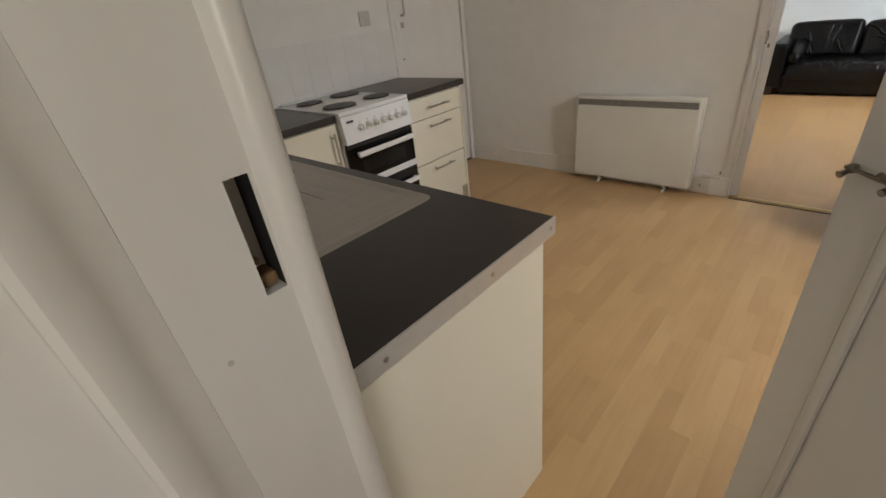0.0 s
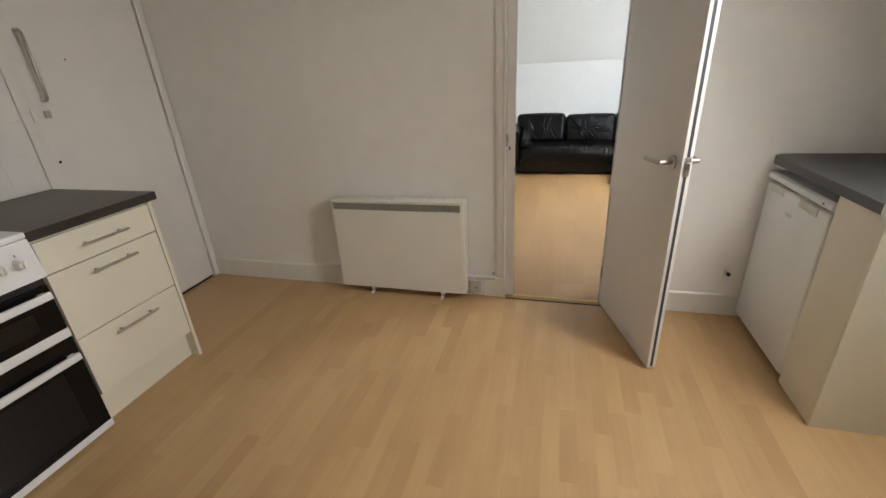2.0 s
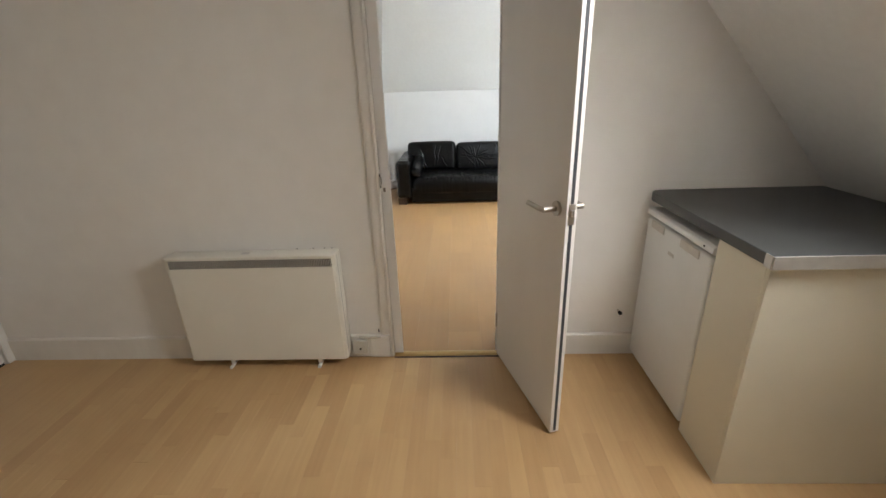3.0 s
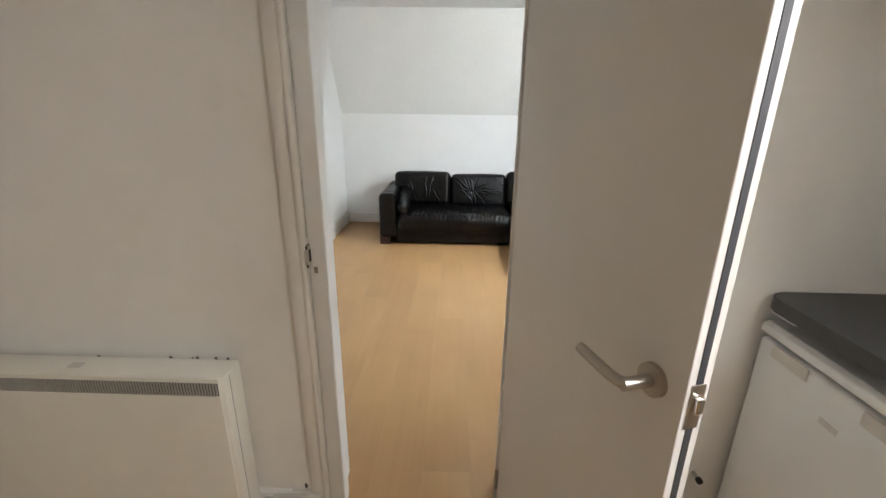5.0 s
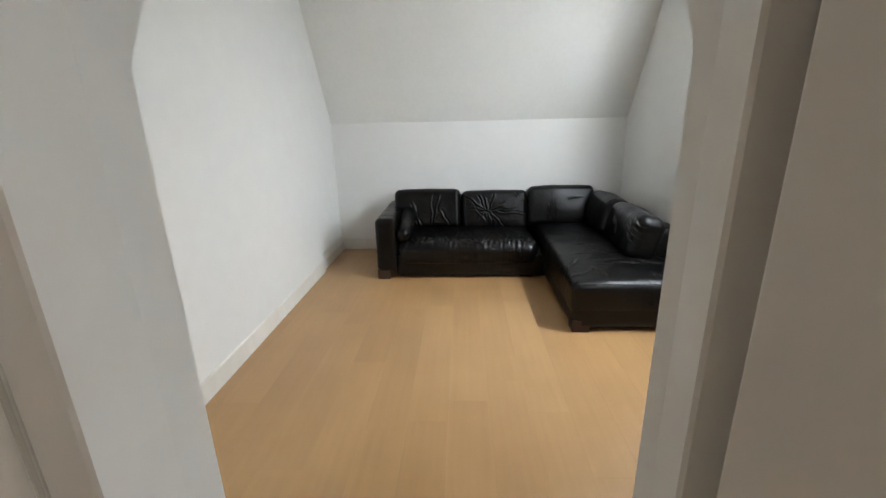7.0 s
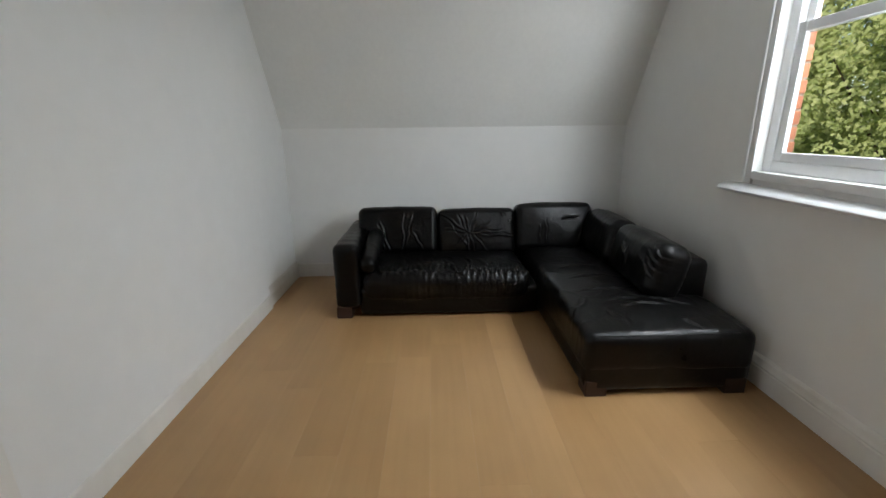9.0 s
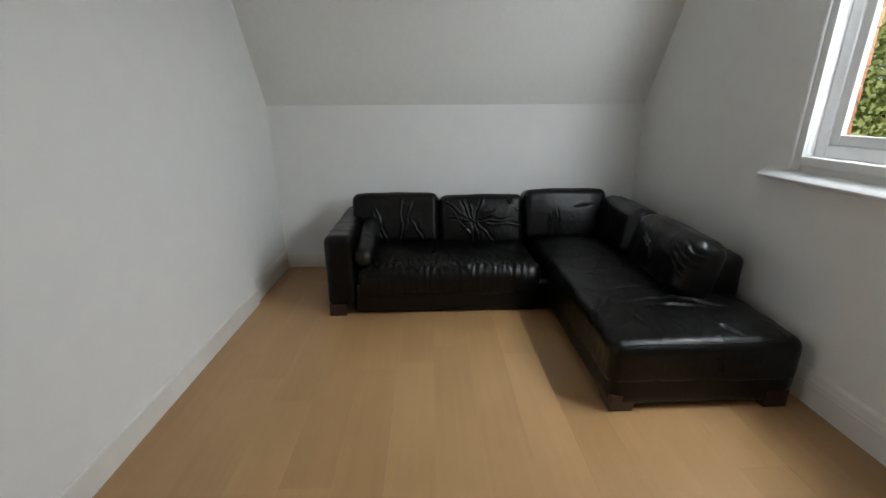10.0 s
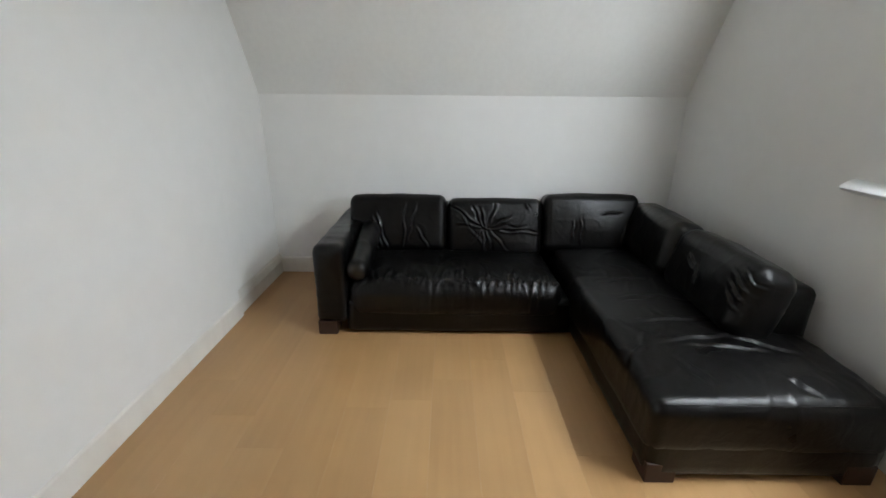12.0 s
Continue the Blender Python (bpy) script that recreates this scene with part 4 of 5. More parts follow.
def heater():
    x0, x1, y0, y1, z0, z1 = 3.768, KX - 0.016, 1.826, 2.675, 0.050, 0.648
    t = thing("storage_heater", 3.82, 2.26, 0, "cream-white electric storage heater with a grey slotted grille", "heater")
    body = part("casing", box(x0 + 0.004, x1, y0, y1, z0, z1, 0.006), HEATER, t, "", 40)
    part("front_panel", box(x0, x0 + 0.0045, y0 + 0.014, y1 - 0.014, z0 + 0.002, z1 - 0.062, 0.002), HEATER, t)
    part("top_lip", box(x0, x0 + 0.0045, y0 + 0.014, y1 - 0.014, z1 - 0.018, z1 - 0.003, 0.002), HEATER, t)
    # No real slot: a near-black sheet gives the shade between the bars.
    g = part("grille", box(x0 + 0.0025, x0 + 0.0046, y0 + 0.020, y1 - 0.020, z1 - 0.060, z1 - 0.020), DARK, t, "near-black sheet painting shade behind the grille bars")
    n = 96
    bm_bar = mesh_of("bar", box(-0.0015, 0.0015, -0.0024, 0.0024, -0.021, 0.021), GRILLE)
    for k in range(n):
        ob = new("bar", bm_bar)
        ob.matrix_basis = Matrix.Translation((x0 + 0.0015, y0 + 0.024 + (y1 - y0 - 0.048) * k / (n - 1), z1 - 0.040))
        under(ob, g)
    part("side_seam", box(x0 + 0.030, x0 + 0.033, y0 - 0.0008, y0 + 0.001, z0 + 0.01, z1 - 0.01), GRILLE, body)
    for y in (2.465, 1.985):
        f = part("foot", box(3.790, 3.850, y - 0.012, y + 0.012, 0.012, z0 + 0.004, 0.003), PLASTIC, t)
        part("toe", rod((3.762, y, 0.009), (3.80, y, 0.009), 0.009, 14), PLASTIC, f, "", 40)
    for y in (1.95, 2.55):
        part("bracket", box(x1 - 0.002, KX - 0.0005, y - 0.02, y + 0.02, 0.15, 0.60), GRILLE, t, "steel wall bracket")
    part("cable", tube([(3.845, 1.845, 0.06), (3.846, 1.82, 0.045), (3.848, 1.80, 0.07), (3.852, 1.79, 0.10)], 0.004), PLASTIC, t, "white power cable", 50)

    part("maker_plate", box(3.800, 3.826, 2.262, 2.300, z1 - 0.0005, z1 + 0.0012, 0.0005), PLASTIC_G, body, "small pale maker's plate")
    rng = random.Random(5)
    for y in (1.868, 1.905, 1.962, 1.978, 2.045, 2.27):
        w = rng.uniform(0.001, 0.004)
        part("dirt_fleck", box(KX - 0.006, KX - 0.0008, y - w, y + w, z1 - 0.012, z1 + rng.uniform(-0.008, -0.002), 0.0004), AGED_STEEL, t, "dark flecks of dirt behind the casing")

    s = thing("wall_socket", 3.862, 1.775, 0.06, "grey-white fused outlet on the skirting beside the heater", "socket")
    p = part("plate", box(3.836, 3.8635, 1.735, 1.815, 0.040, 0.118, 0.004), PLASTIC_G, s)
    part("hole", rod((3.837, 1.772, 0.068), (3.8345, 1.772, 0.068), 0.006), DARK, p)
    part("screw", rod((3.837, 1.752, 0.08), (3.835, 1.752, 0.08), 0.003), NICKEL, p)
    part("conduit", box(3.852, 3.8635, 1.66, 1.78, 0.121, 0.134, 0.003), PLASTIC_G, s)


heater()


def fridge():
    x0, x1, y0, y1 = 3.328, 3.862, -0.22, 0.322
    t = thing("fridge", 3.595, 0.05, 0, "white under-counter fridge with moulded grips, slightly yellowed", "fridge")
    part("cabinet", box(x0 + 0.004, x1 - 0.004, y0, y1 - 0.052, 0.03, 0.785, 0.006), FRIDGE, t)
    part("seal", box(x0 + 0.010, x1 - 0.010, y1 - 0.052, y1 - 0.046, 0.05, 0.775), RUBBER, t)
    d = part("door", box(x0, x1, y1 - 0.046, y1, 0.030, 0.776, 0.012, 3), FRIDGE, t, "", 40)
    part("top_lid", prism([(y0, 0.786), (y1 - 0.01, 0.786), (y1 + 0.004, 0.794), (y1 + 0.002, 0.815), (y1 - 0.012, 0.823), (y0, 0.823)], "x", x0 - 0.001, x1 + 0.001, 0.003), FRIDGE, t, "", 40)
    for a, b in ((x0 + 0.075, x0 + 0.215), (x1 - 0.175, x1 - 0.055)):
        part("grip", box(a, b, y1 - 0.001, y1 + 0.005, 0.742, 0.777, 0.003), PLASTIC_G, d, "grey moulded finger grip")
    part("badge", box(3.58, 3.63, y1 - 0.0005, y1 + 0.0012, 0.675, 0.690, 0.0004), PLASTIC_G, d)
    part("kick_plate", box(x0 + 0.02, x1 - 0.02, y1 - 0.05, y1 - 0.04, 0.004, 0.029), RUBBER, t)
    for a in (x0 + 0.04, x1 - 0.04):
        part("foot", rod((a, y1 - 0.07, 0), (a, y1 - 0.07, 0.031), 0.016), RUBBER, t)
        part("foot", rod((a, y0 + 0.05, 0), (a, y0 + 0.05, 0.031), 0.016), RUBBER, t)
    part("lid_screw", rod((x0 + 0.055, y1 + 0.0025, 0.806), (x0 + 0.055, y1 + 0.005, 0.806), 0.004), DARK, t)


fridge()


def right_run():
    c = thing("end_cabinet", 3.19, 0.0, 0, "cream worktop support panel box beside the fridge", "cabinet", "kitchen base cabinets")
    part("front_panel", box(3.078, 3.318, 0.300, 0.318, 0.002, WT - TH - 0.001, 0.0015), CREAM, c)
    part("side_panel", box(3.060, 3.078, -0.40, 0.318, 0.0, WT - TH - 0.001, 0.0015), CREAM, c)
    part("inner_panel", box(3.300, 3.318, -0.40, 0.300, 0.0, WT - TH - 0.001), CREAM, c)
    w = thing("worktop", 3.46, 0.0, WT - TH, "dark grey laminate worktop over the fridge", "worktop", "kitchen worktops")
    out = rounded_outline(3.045, KX - 0.002, slope_y(WT - TH) + 0.045, 0.330, {"c"}, 0.05)
    part("slab", prism(out, "z", WT - TH, WT, 0.003), WORKTOP_G, w)
    e = part("end_strip", box(3.040, 3.0448, slope_y(WT) + 0.05, 0.331, WT - TH - 0.002, WT + 0.001, 0.001), EDGING, w, "aluminium edging strip")
    part("front_strip", box(3.0448, 3.075, 0.3302, 0.3335, WT - TH - 0.002, WT + 0.001, 0.001), EDGING, e)
    part("batten", box(3.79, KX - 0.003, 0.22, 0.30, WT - TH - 0.022, WT - TH - 0.001, 0.002), PLASTIC, w, "white support batten against the wall")


right_run()


def electrics():
    s = thing("cooker_switch", 2.802, BY, 1.325, "aged white square cooker switch on the wall", "switch")
    p = part("plate", box(2.757, 2.848, BY - 0.012, BY - 0.0005, 1.278, 1.372, 0.004), PLASTIC_G, s)
    part("rocker", box(2.786, 2.819, BY - 0.015, BY - 0.0115, 1.31, 1.34, 0.002), PLASTIC_G, p)
    s = thing("double_socket", 1.53, BY, 1.08, "white double socket with dark openings set in the tiles", "socket")
    p = part("plate", box(1.462, 1.602, BY - 0.024, BY - 0.0095, 1.032, 1.122, 0.004), PLASTIC, s)
    for x in (1.502, 1.552):
        for z in (1.062, 1.096):
            part("opening", box(x - 0.010, x + 0.010, BY - 0.0252, BY - 0.0236, z - 0.008, z + 0.008), DARK, p)
    part("indicator", box(1.582, 1.588, BY - 0.0252, BY - 0.0236, 1.086, 1.092), BRASS, p)
    b = thing("door_stop", KX, 0.40, 0.2, "small dark rubber door stop on the wall", "door stop")
    part("stem", rod((KX - 0.0005, 0.400, 0.262), (KX - 0.030, 0.400, 0.262), 0.006), NICKEL, b)
    part("tip", rod((KX - 0.028, 0.400, 0.262), (KX - 0.040, 0.400, 0.262), 0.010), DARK, b)
    h = thing("cable_clip", KX, 1.655, 0.19, "bent nail hook stuck in the wall", "hook")
    part("hook", tube([(KX - 0.0005, 1.67, 0.150), (KX - 0.010, 1.67, 0.153), (KX - 0.012, 1.67, 0.170)], 0.003), DARK, h)


electrics()


# ---- sofa ----
def ridge(p, scale, seed, power=3.0):
    v = noise.noise(Vector((p.x * scale[0] + seed, p.y * scale[1] + seed * 1.7, p.z * scale[2])))
    return (1 - min(1, abs(v) * 2.2)) ** power


def creases(a, b, segs, amp, w):
    """Height of folded leather at (a, b): a ridge with a dip beside it along each segment (a0, b0, a1, b1)."""
    h = 0.0
    for a0, b0, a1, b1 in segs:
        da, db = a1 - a0, b1 - b0
        n2 = da * da + db * db
        t = max(0.0, min(1.0, ((a - a0) * da + (b - b0) * db) / n2))
        bend = 0.06 * math.sin(t * 9 + a0 * 20) * math.sqrt(n2)
        n1 = math.sqrt(n2)
        d = ((a - a0) * db - (b - b0) * da) / n1 + bend * 0.5
        e = math.hypot(a - a0 - t * da, b - b0 - t * db)
        if e > 4 * w + abs(bend):
            continue
        fade = math.sin(math.pi * (0.12 + 0.76 * t)) * math.exp(-max(0.0, e - abs(d)) / w)
        h += amp * fade * (math.exp(-(d / w) ** 2) - 0.7 * math.exp(-((d - 1.7 * w) / w) ** 2))
    return h


def cushion_back(seed, wild, segs):
    """Padding for a back cushion: full in the middle, pinched at the seams, creased where it is slack."""
    def shape(q, n, u):
        puff = 0.016 * (1 - u.y ** 2) * (1 - u.z ** 2)
        q = q + Vector((math.copysign(puff, u.x) if abs(u.x) > 0.99 else 0, 0, 0.010 * (1 - u.y ** 2) * max(0, u.z)))
        edge = (1 - u.y ** 8) * (1 - u.z ** 10)
        front = 1.0 if u.x < -0.5 else 0.3
        k = creases(u.y * 0.325, u.z * 0.19, [(p * 0.325, r * 0.19, s * 0.325, t * 0.19) for p, r, s, t in segs], 0.0125, 0.0075) * front if segs else 0
        b = ridge(Vector((0, q.y - 0.6 * q.z, q.z + 0.5 * q.y)), (0, 9, 8), seed + 5.3) * wild
        c = noise.noise(Vector((q.x * 6 + seed, q.y * 6, q.z * 6)))
        return q + n * (k + 0.010 * b * edge + 0.005 * c)
    return shape


def cushion_seat(seed, cx, cy, segs, gather, rise=0.0, reach_x=1.0):
    """Padding for a seat that faces -x: crowned, with drawn creases and short gathers along the front seam."""
    def shape(q, n, u):
        top = max(0, u.z)
        lift = 0.016 * (1 - u.x ** 2) * (1 - u.y ** 2) * top + rise * top * (1 - math.exp(-(1 + u.x) * reach_x / 0.16)) * (1 - 0.6 * u.y ** 4)
        f = math.exp(-((u.x + 0.86) / 0.10) ** 2) * gather * (0.4 + 0.6 * abs(noise.noise(Vector((q.y * 6 + seed, 0, 0)))) * 2)
        g = ridge(Vector((q.x * 0.6, q.y + 0.25 * math.sin(q.x * 40) * 0.05, 0)), (8, 34, 1), seed, 3) * f
        k = creases(q.x + cx, q.y + cy, segs, 0.0095, 0.010) * top if segs else 0
        w = ridge(q, (5, 6, 3), seed + 3.1, 6)
        c = noise.noise(Vector((q.x * 4 + seed, q.y * 4, q.z * 4)))
        return q + Vector((0, 0, lift)) + n * (0.024 * g + k + 0.004 * w * top + 0.006 * c)
    return shape


# drawn folds: on the cushions in units of their half size, on the seats in metres
FOLDS_1 = [(0.43, 0.32, 0.21, -0.94), (0.51, 0.18, 0.34, -0.86), (-0.14, 0.64, -0.12, -0.86), (-0.36, 0.59, -0.21, -0.45), (-0.41, -0.18, -0.61, -0.79), (0.8, -0.05, 0.36, -0.97)]
FOLDS_2 = [(0.23, -0.02, 0.96, 0.84), (0.23, -0.02, 0.77, 0.16), (0.26, 0.02, 0.45, 0.77), (0.22, 0.04, 0.28, 0.6), (0.15, 0.04, -0.02, 0.79), (0.05, 0.04, -0.29, 0.3), (0.13, -0.04, -0.62, -0.01), (-0.08, -0.12, -0.96, -0.19), (0.26, -0.12, 0.22, -0.96), (0.18, -0.16, 0.05, -1.0), (0.08, -0.16, -0.26, -0.83), (0.31, -0.12, 0.49, -0.42), (0.74, 0.49, 0.13, -0.95), (-0.62, 0.81, -0.67, 0.67)]
FOLDS_3 = [(0.25, 0.2, 0.24, -0.75), (0.4, 0.05, 0.42, -0.6), (-0.55, 0.4, -0.2, 0.35), (-0.7, -0.1, -0.62, -0.7)]
FOLDS_4 = [(-0.75, 0.75, -0.98, 0.5), (-0.6, 0.55, -0.95, 0.25), (-0.62, 0.30, -0.95, 0.0), (-0.66, 0.05, -0.92, -0.25), (0.1, 0.2, 0.0, -0.3), (0.1, 0.1, 0.35, 0.3)]
FOLDS_CHAISE = [(7.073, 0.382, 7.107, 0.146), (6.85, 0.385, 6.864, 0.175), (6.63, 0.4, 6.636, 0.246), (6.636, 0.246, 6.639, 0.049), (6.474, 0.342, 6.513, 0.053), (6.513, 0.053, 6.397, -0.149), (6.445, 0.209, 6.408, -0.027), (6.341, 0.329, 6.22, 0.275), (6.239, -0.016, 6.166, -0.063), (6.513, 0.39, 6.327, 0.52)]
FOLDS_SEAT = [(7.503, 1.267, 7.296, 1.279), (7.397, 1.185, 7.14, 1.162), (7.426, 1.011, 7.141, 0.979), (7.292, 0.831, 7.106, 0.829), (7.109, 1.241, 6.928, 1.196)]


folds = random.Random(21)
FOLDS_SEAT += [(7.085 + folds.uniform(0, 0.06), y, 7.20 + folds.uniform(0, 0.10), y + folds.uniform(-0.05, 0.05)) for y in (0.60 + 0.050 * k + folds.uniform(-0.015, 0.015) for k in range(22))]


def corner_sofa():
    t = thing("corner_sofa", 7.1, 0.8, 0, "black leather corner sofa with chaise, creased cushions and dark wooden feet", "sofa")
    yl, xb, xf = 1.985, 8.030, 7.092   # outer side of the arm, back, front
    cf, cl, cr = 6.100, 0.530, -0.335  # chaise: front, left side, right side

    def block(name, x0, x1, y0, y1, z0, z1, r, n, shape=None, label="", tilt=None):
        bm = soft_box(abs(x1 - x0) / 2, abs(y1 - y0) / 2, (z1 - z0) / 2, r, n, shape)
        m = Matrix.Translation(((x0 + x1) / 2, (y0 + y1) / 2, (z0 + z1) / 2))
        if tilt:
            m = m @ tilt
        return part(name, turned(bm, m), LEATHER, t, label, 80)

    def slack(seed, amp=0.0035):
        return lambda q, n, u: q + n * (amp * noise.noise(Vector((q.x * 5 + seed, q.y * 5, q.z * 5))) + amp * 0.9 * ridge(q, (6, 6, 9), seed, 5))

    block("base", xf + 0.010, xb, cl - 0.1, 1.815, 0.016, 0.225, 0.03, (20, 30, 8), slack(1))
    block("arm", xf, xb, 1.802, yl, 0.075, 0.548, 0.045, (40, 12, 22), slack(2, 0.006), "padded arm with a rolled edge")
    block("back_frame", 7.85, xb, 0.35, 1.81, 0.20, 0.600, 0.04, (8, 30, 12), slack(3))
    block("seat_cushion", xf - 0.012, 7.80, cl + 0.035, 1.800, 0.105, 0.337, 0.095, (80, 130, 14), cushion_seat(4, (xf + 7.788) / 2, (cl + 1.835) / 2, FOLDS_SEAT, 1.0), "long sagging seat cushion, gathered along its front")
    block("chaise_base", cf + 0.004, xb, cr + 0.012, cl - 0.010, 0.026, 0.240, 0.030, (50, 20, 8), slack(5))
    block("chaise_cushion", cf, 7.80, cr + 0.002, cl, 0.120, 0.338, 0.050, (190, 100, 12), cushion_seat(6, (cf + 7.80) / 2, (cr + cl) / 2, FOLDS_CHAISE, 0.1, 0.030, 0.85), "long chaise cushion with creased leather")
    part("chaise_seam", tube([(cf + 0.018, cl - 0.05 - 0.08 * k, 0.329 + 0.002 * math.sin(k)) for k in range(10)], 0.0028), LEATHER, t, "", 50)
    block("corner_back_frame", 7.85, xb, cr - 0.01, 0.35, 0.20, 0.600, 0.04, (8, 16, 12), slack(7))
    block("side_back_frame", 6.535, 7.86, cr + 0.008, -0.145, 0.20, 0.578, 0.045, (50, 8, 14), slack(8), "low padded back along the wall")
    lean = Matrix.Rotation(radians(12), 4, "Y")
    z0, z1 = 0.312, 0.692
    for a, b, s, w, dz, folds in ((1.240, 1.890, 11, 0.12, 0.0, FOLDS_1), (0.592, 1.232, 17, 0.12, -0.022, FOLDS_2), (-0.050, 0.584, 23, 0.08, 0.014, FOLDS_3)):
        block("back_cushion", 7.640, 7.850, a, b, z0 + dz, z1 + dz, 0.052, (14, 120, 76), cushion_back(s, w, folds), "slack creased back cushion" if s < 20 else "smooth back cushion", lean)
    lean2 = Matrix.Rotation(radians(-90), 4, "Z") @ Matrix.Rotation(radians(15), 4, "Y")

    def side_cushion(x0, x1, seed, wild, dz, turn, folds):
        bm = soft_box(0.105, (x1 - x0) / 2, 0.168, 0.075, (14, 100, 66), cushion_back(seed, wild, folds))
        m = Matrix.Translation(((x0 + x1) / 2, -0.078, 0.502 + dz)) @ Matrix.Rotation(radians(turn), 4, "Z") @ lean2
        part("back_cushion", turned(bm, m), LEATHER, t, "rounded back cushion on the chaise side", 80)

    side_cushion(7.120, 7.70, 31, 0.15, 0.004, 0, [])
    side_cushion(6.475, 7.130, 37, 0.15, 0.0, -2, FOLDS_4)
    b = soft_box(0.295, 0.066, 0.066, 0.064, (30, 12, 12), slack(9, 0.006))
    part("bolster", turned(b, Matrix.Translation((7.375, 1.742, 0.440)) @ Matrix.Rotation(radians(-10), 4, "Y")), LEATHER, t, "round leather bolster against the arm", 80)
    for x, y in ((7.150, 1.925), (7.95, 1.925), (7.20, 0.66), (7.95, 0.66), (6.156, 0.461), (6.156, -0.25), (7.0, -0.26)):
        part("foot", box(x - 0.055, x + 0.055, y - 0.055, y + 0.055, 0, 0.085, 0.004), WOODFOOT, t, "dark stained block foot")


corner_sofa()


# ---- outside ----
setting("ground", box(-150, 150, -150, 150, -6.3, -6.0), GRASS, "grass far below the attic window", "ground")


def brick_pier():
    x0, x1, ya, yb = 6.470, 6.80, RY - 0.185, RY - 0.108
    w = setting("wall_outside", box(x0 + 0.006, x1, ya + 0.006, yb, -6.0, 2.9), MORTAR, "orange-red brick reveal outside the window", "wall")
    me = [mesh_of("brick", box(-0.006, 0.20, -0.036, 0.036, -a / 2, a / 2, 0.004, 1), BRICK) for a in (0.065,)]
    for k in range(22):
        ob = new("brick", me[0])
        ob.matrix_basis = Matrix.Translation((x0 + 0.006 + 0.004 * (k % 2), (ya + yb) / 2, 0.90 + k * 0.075))
        under(ob, w)


brick_pier()


def tree(x, y, base, height, radius, count, seed):
    rng = random.Random(seed)
    t = thing("tree", x, y, base, "broad-leaved tree, its yellow-green leaf colour lifted to imitate bright daylight", "tree", "trees outside the window")
    pts = [(x + 0.12 * math.sin(k), y + 0.1 * math.cos(k * 1.3), base + k * (height * 0.40) / 5) for k in range(6)]
    bm = bmesh.new()
    for k in range(5):
        rod(pts[k], pts[k + 1], 0.22 - 0.03 * k, 10, bm, 0.22 - 0.03 * (k + 1))
    for k in range(7):
        a = 2.4 * k
        p = Vector(pts[2 + k % 4])
        q = p + Vector((math.cos(a) * radius * 0.7, math.sin(a) * radius * 0.7, radius * (0.35 + 0.05 * k)))
        rod(p, q, 0.045, 7, bm, 0.012)
    part("trunk", bm, BARK, t)
    verts, faces = [], []
    centre = Vector((x, y, base + height * 0.62))
    clumps = []
    for k in range(460):
        d = Vector((rng.gauss(0, 1), rng.gauss(0, 1), rng.gauss(0, 1))).normalized()
        f = rng.uniform(0.62, 1.0)
        clumps.append((centre + Vector((d.x * radius * f, d.y * radius * f, d.z * height * 0.42 * f)), rng.uniform(0.45, 0.95), d))
    for k in range(count):
        c, s, d = rng.choice(clumps)
        v = Vector((rng.gauss(0, 1), rng.gauss(0, 1), rng.gauss(0, 0.75)))
        v = v.normalized() * s * rng.uniform(0.75, 1.0)
        p = c + v
        size = rng.uniform(0.045, 0.08)
        nrm = (v.normalized() + Vector((-0.6, 1.1, 0.8)) + Vector((rng.uniform(-0.6, 0.6), rng.uniform(-0.6, 0.6), rng.uniform(-0.3, 0.3)))).normalized()
        q = nrm.to_track_quat("Z", "Y")
        spin = rng.uniform(0, 6.28)
        i0 = len(verts)
        for m in range(7):
            a = spin + (m - 3) * 0.75
            r = size * (1.0 if m % 2 == 1 else 0.58)
            verts.append(p + q @ Vector((r * math.cos(a), r * math.sin(a), -0.25 * r)))
        verts.append(p)
        faces += [(i0 + 7, i0 + m, i0 + m + 1) for m in range(6)]
    me = bpy.data.meshes.new("crown")
    me.from_pydata(verts, [], faces)
    me.materials.append(LEAF)
    tagged(under(new("crown", me), t), kind="stuff")


tree(12.8, -8.6, -6.0, 17.5, 4.3, 150000, 3)
tree(18.6, -12.0, -6.0, 19.0, 4.6, 40000, 8)
tree(10.4, -16.5, -6.0, 19.0, 4.8, 40000, 12)


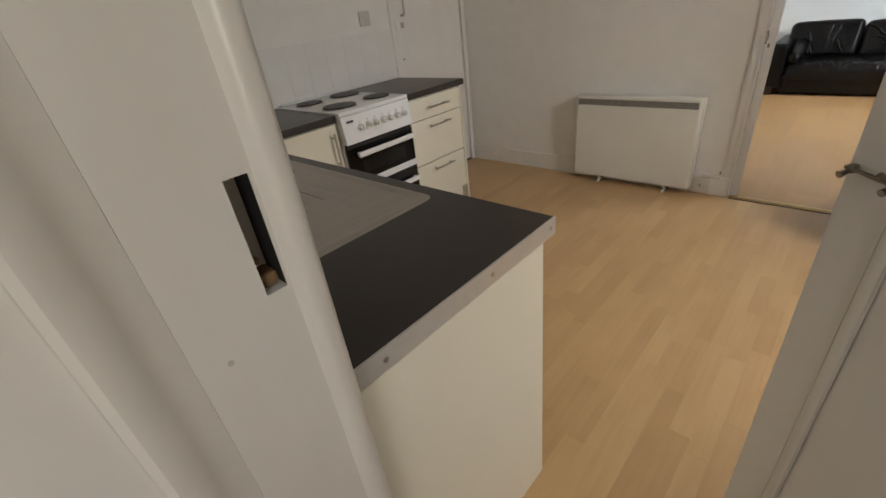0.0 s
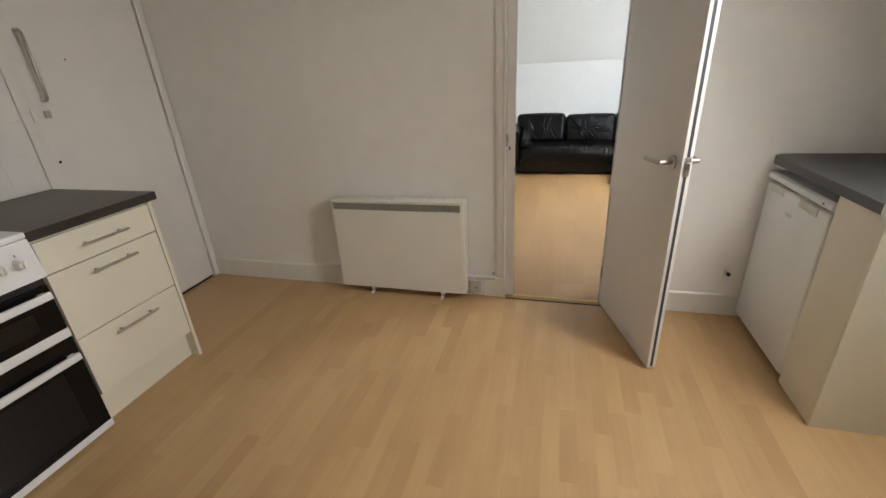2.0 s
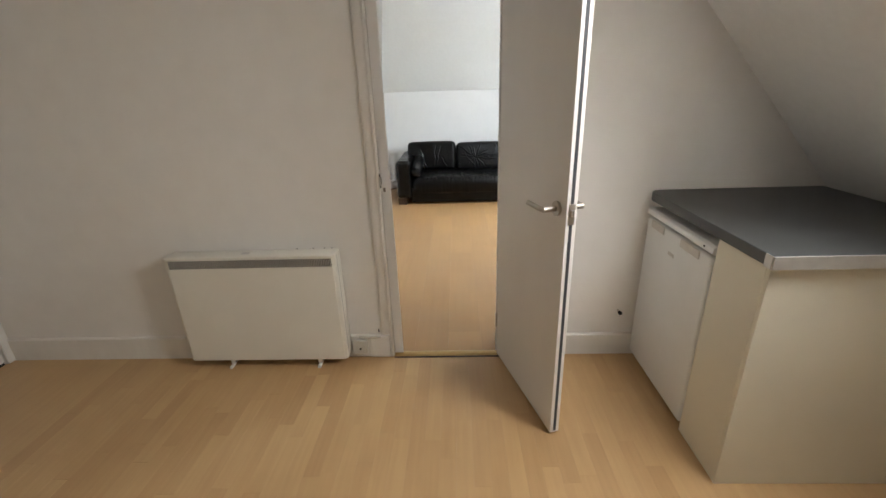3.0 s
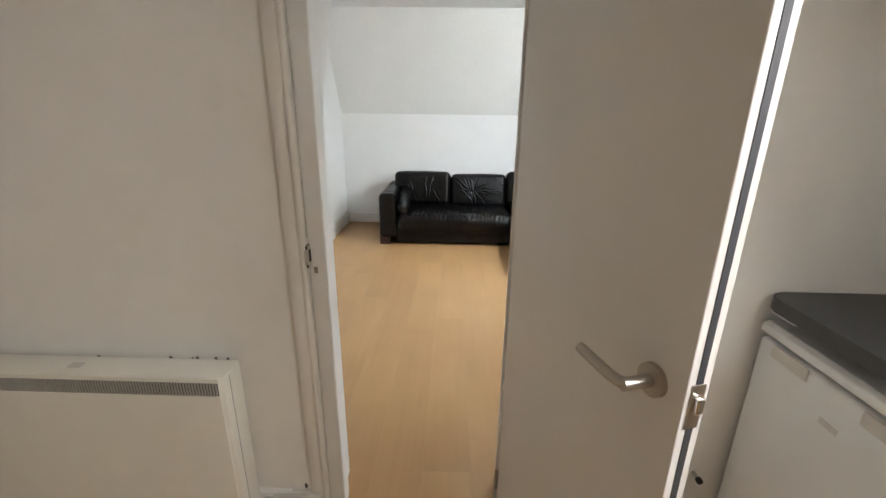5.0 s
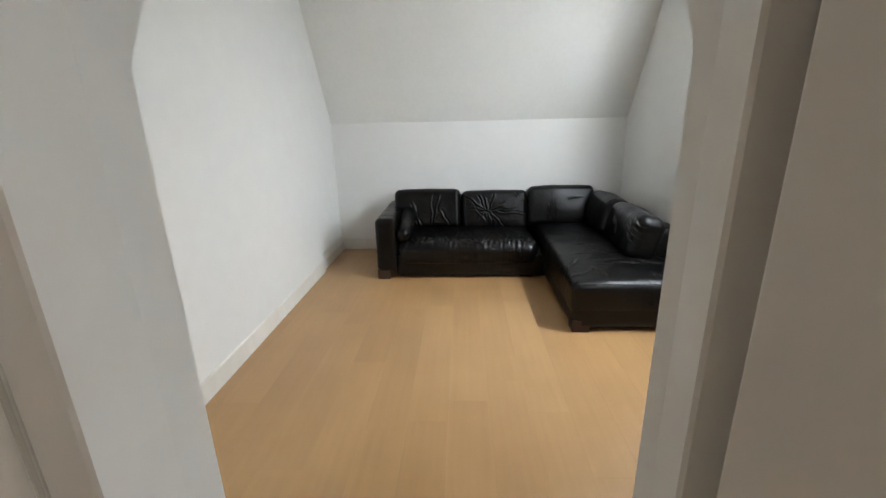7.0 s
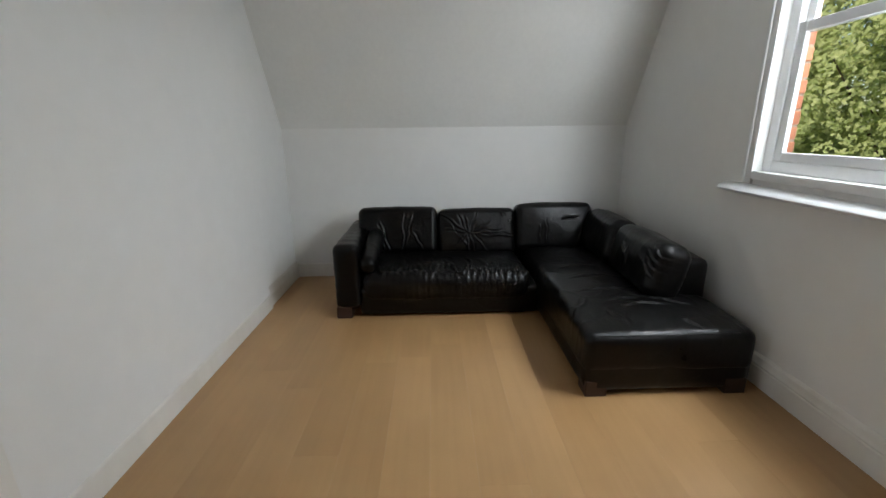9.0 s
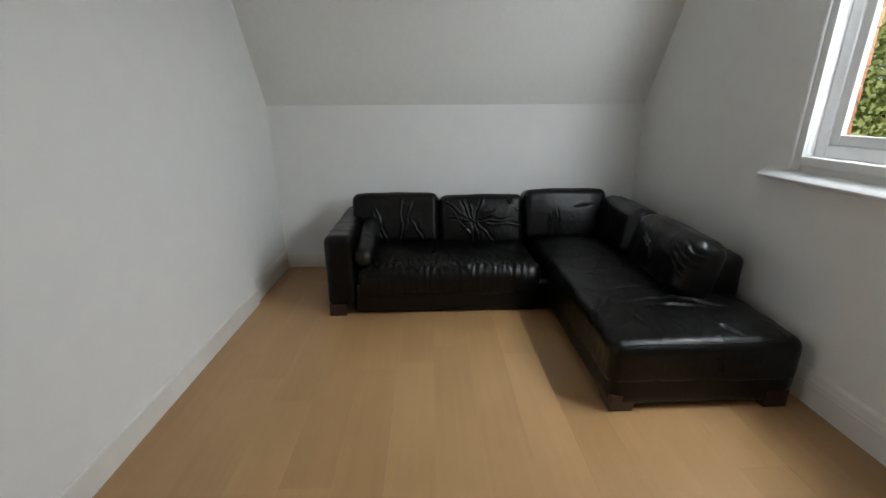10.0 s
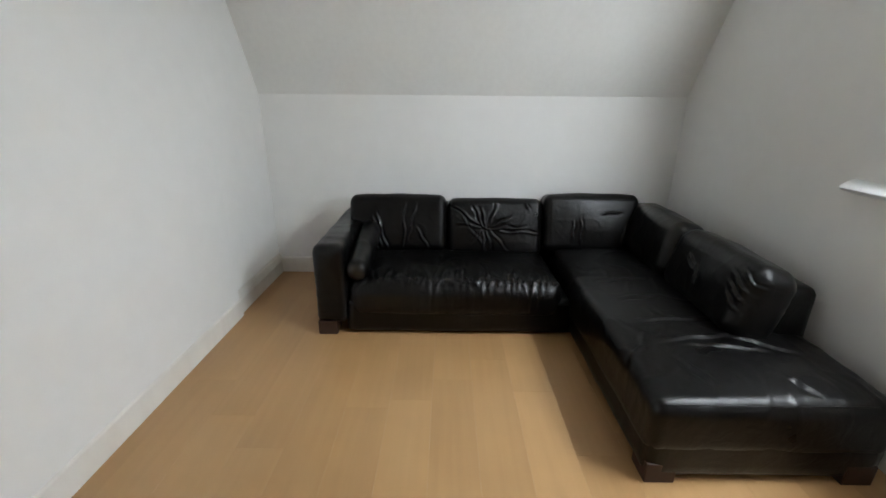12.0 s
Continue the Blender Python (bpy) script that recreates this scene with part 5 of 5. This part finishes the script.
# ---- pieces: tiles and boards ----
def splashback():
    bed = setting("splashback", box(FX, 3.028, BY - 0.0086, BY - 0.0006, WT + 0.001, 1.236), GROUT, "two rows of plain white glazed tiles", "splashback")
    s, g = 0.1494, 0.0006
    me = mesh_of("tile", box(-s / 2, s / 2, -0.004, 0.004, -s / 2, s / 2, 0.0005, 1), TILE)
    low = mesh_of("tile", box(-s / 2, s / 2, -0.004, 0.004, -0.0145, 0.0145, 0.0015, 1), TILE)
    n = int((3.028 - FX) / (s + g))
    for k in range(n):
        x = 3.026 - s / 2 - k * (s + g)
        for z, m in ((1.1612, me), (1.010, me), (0.9180, low)):
            ob = new("tile", m)
            ob.matrix_basis = Matrix.Translation((x, BY - 0.006, z)) @ Matrix.Rotation(random.uniform(-0.002, 0.002), 4, "X") @ Matrix.Rotation(random.uniform(-0.002, 0.002), 4, "Z")
            under(ob, bed)


splashback()


def boards(floor_name, x0, x1, y0, y1, width, lengths, material, gap, near, seed):
    """Floor boards along x in staggered rows; those inside near are parts, the rest one joined mesh."""
    rng = random.Random(seed)
    floor = bpy.data.objects[floor_name]
    me = {length: mesh_of("board", box(gap / 2, length - gap / 2, gap / 2, width - gap / 2, -0.010, 0.0, 0.0002, 1), material) for length in lengths}
    rest = bmesh.new()
    y, count = y0, 0
    while y < y1 - 0.005:
        w = min(width, y1 - y)
        x = x0 - rng.uniform(0, lengths[0])
        while x < x1 - 0.005:
            length = rng.choice(lengths)
            a, b = max(x, x0), min(x + length, x1)
            mid = ((a + b) / 2, y + w / 2)
            if b - a > 0.01:
                whole = a == x and b == x + length and w == width
                if near[0] < mid[0] < near[1] and near[2] < mid[1] < near[3] and count < 300:
                    data = me[length] if whole else mesh_of("board", box(a - x + gap / 2, b - x - gap / 2, gap / 2, w - gap / 2, -0.010, 0.0), material)
                    ob = new("board", data)
                    ob.matrix_basis = Matrix.Translation((x, y, 0))
                    under(ob, floor)
                    count += 1
                else:
                    box(a + gap / 2, b - gap / 2, y + gap / 2, y + w - gap / 2, -0.010, 0.0, 0, 1, rest)
            x += length
        y += width
    if len(rest.faces):
        ob = under(new("boards", mesh_of("boards", rest, material)), floor)
        tagged(ob, kind="stuff")
    else:
        rest.free()


boards("floor_kitchen", 0.60, 3.905, -0.66, 3.92, 0.066, (0.34, 0.42, 0.52), LAM_K, 0.0002, (0.9, 3.9, 0.45, 3.15), 4)
boards("floor_living", 3.905, 8.06, -0.43, 2.58, 0.192, (1.29, 1.291), LAM_L, 0.0003, (3.9, 8.1, -0.5, 2.6), 9)
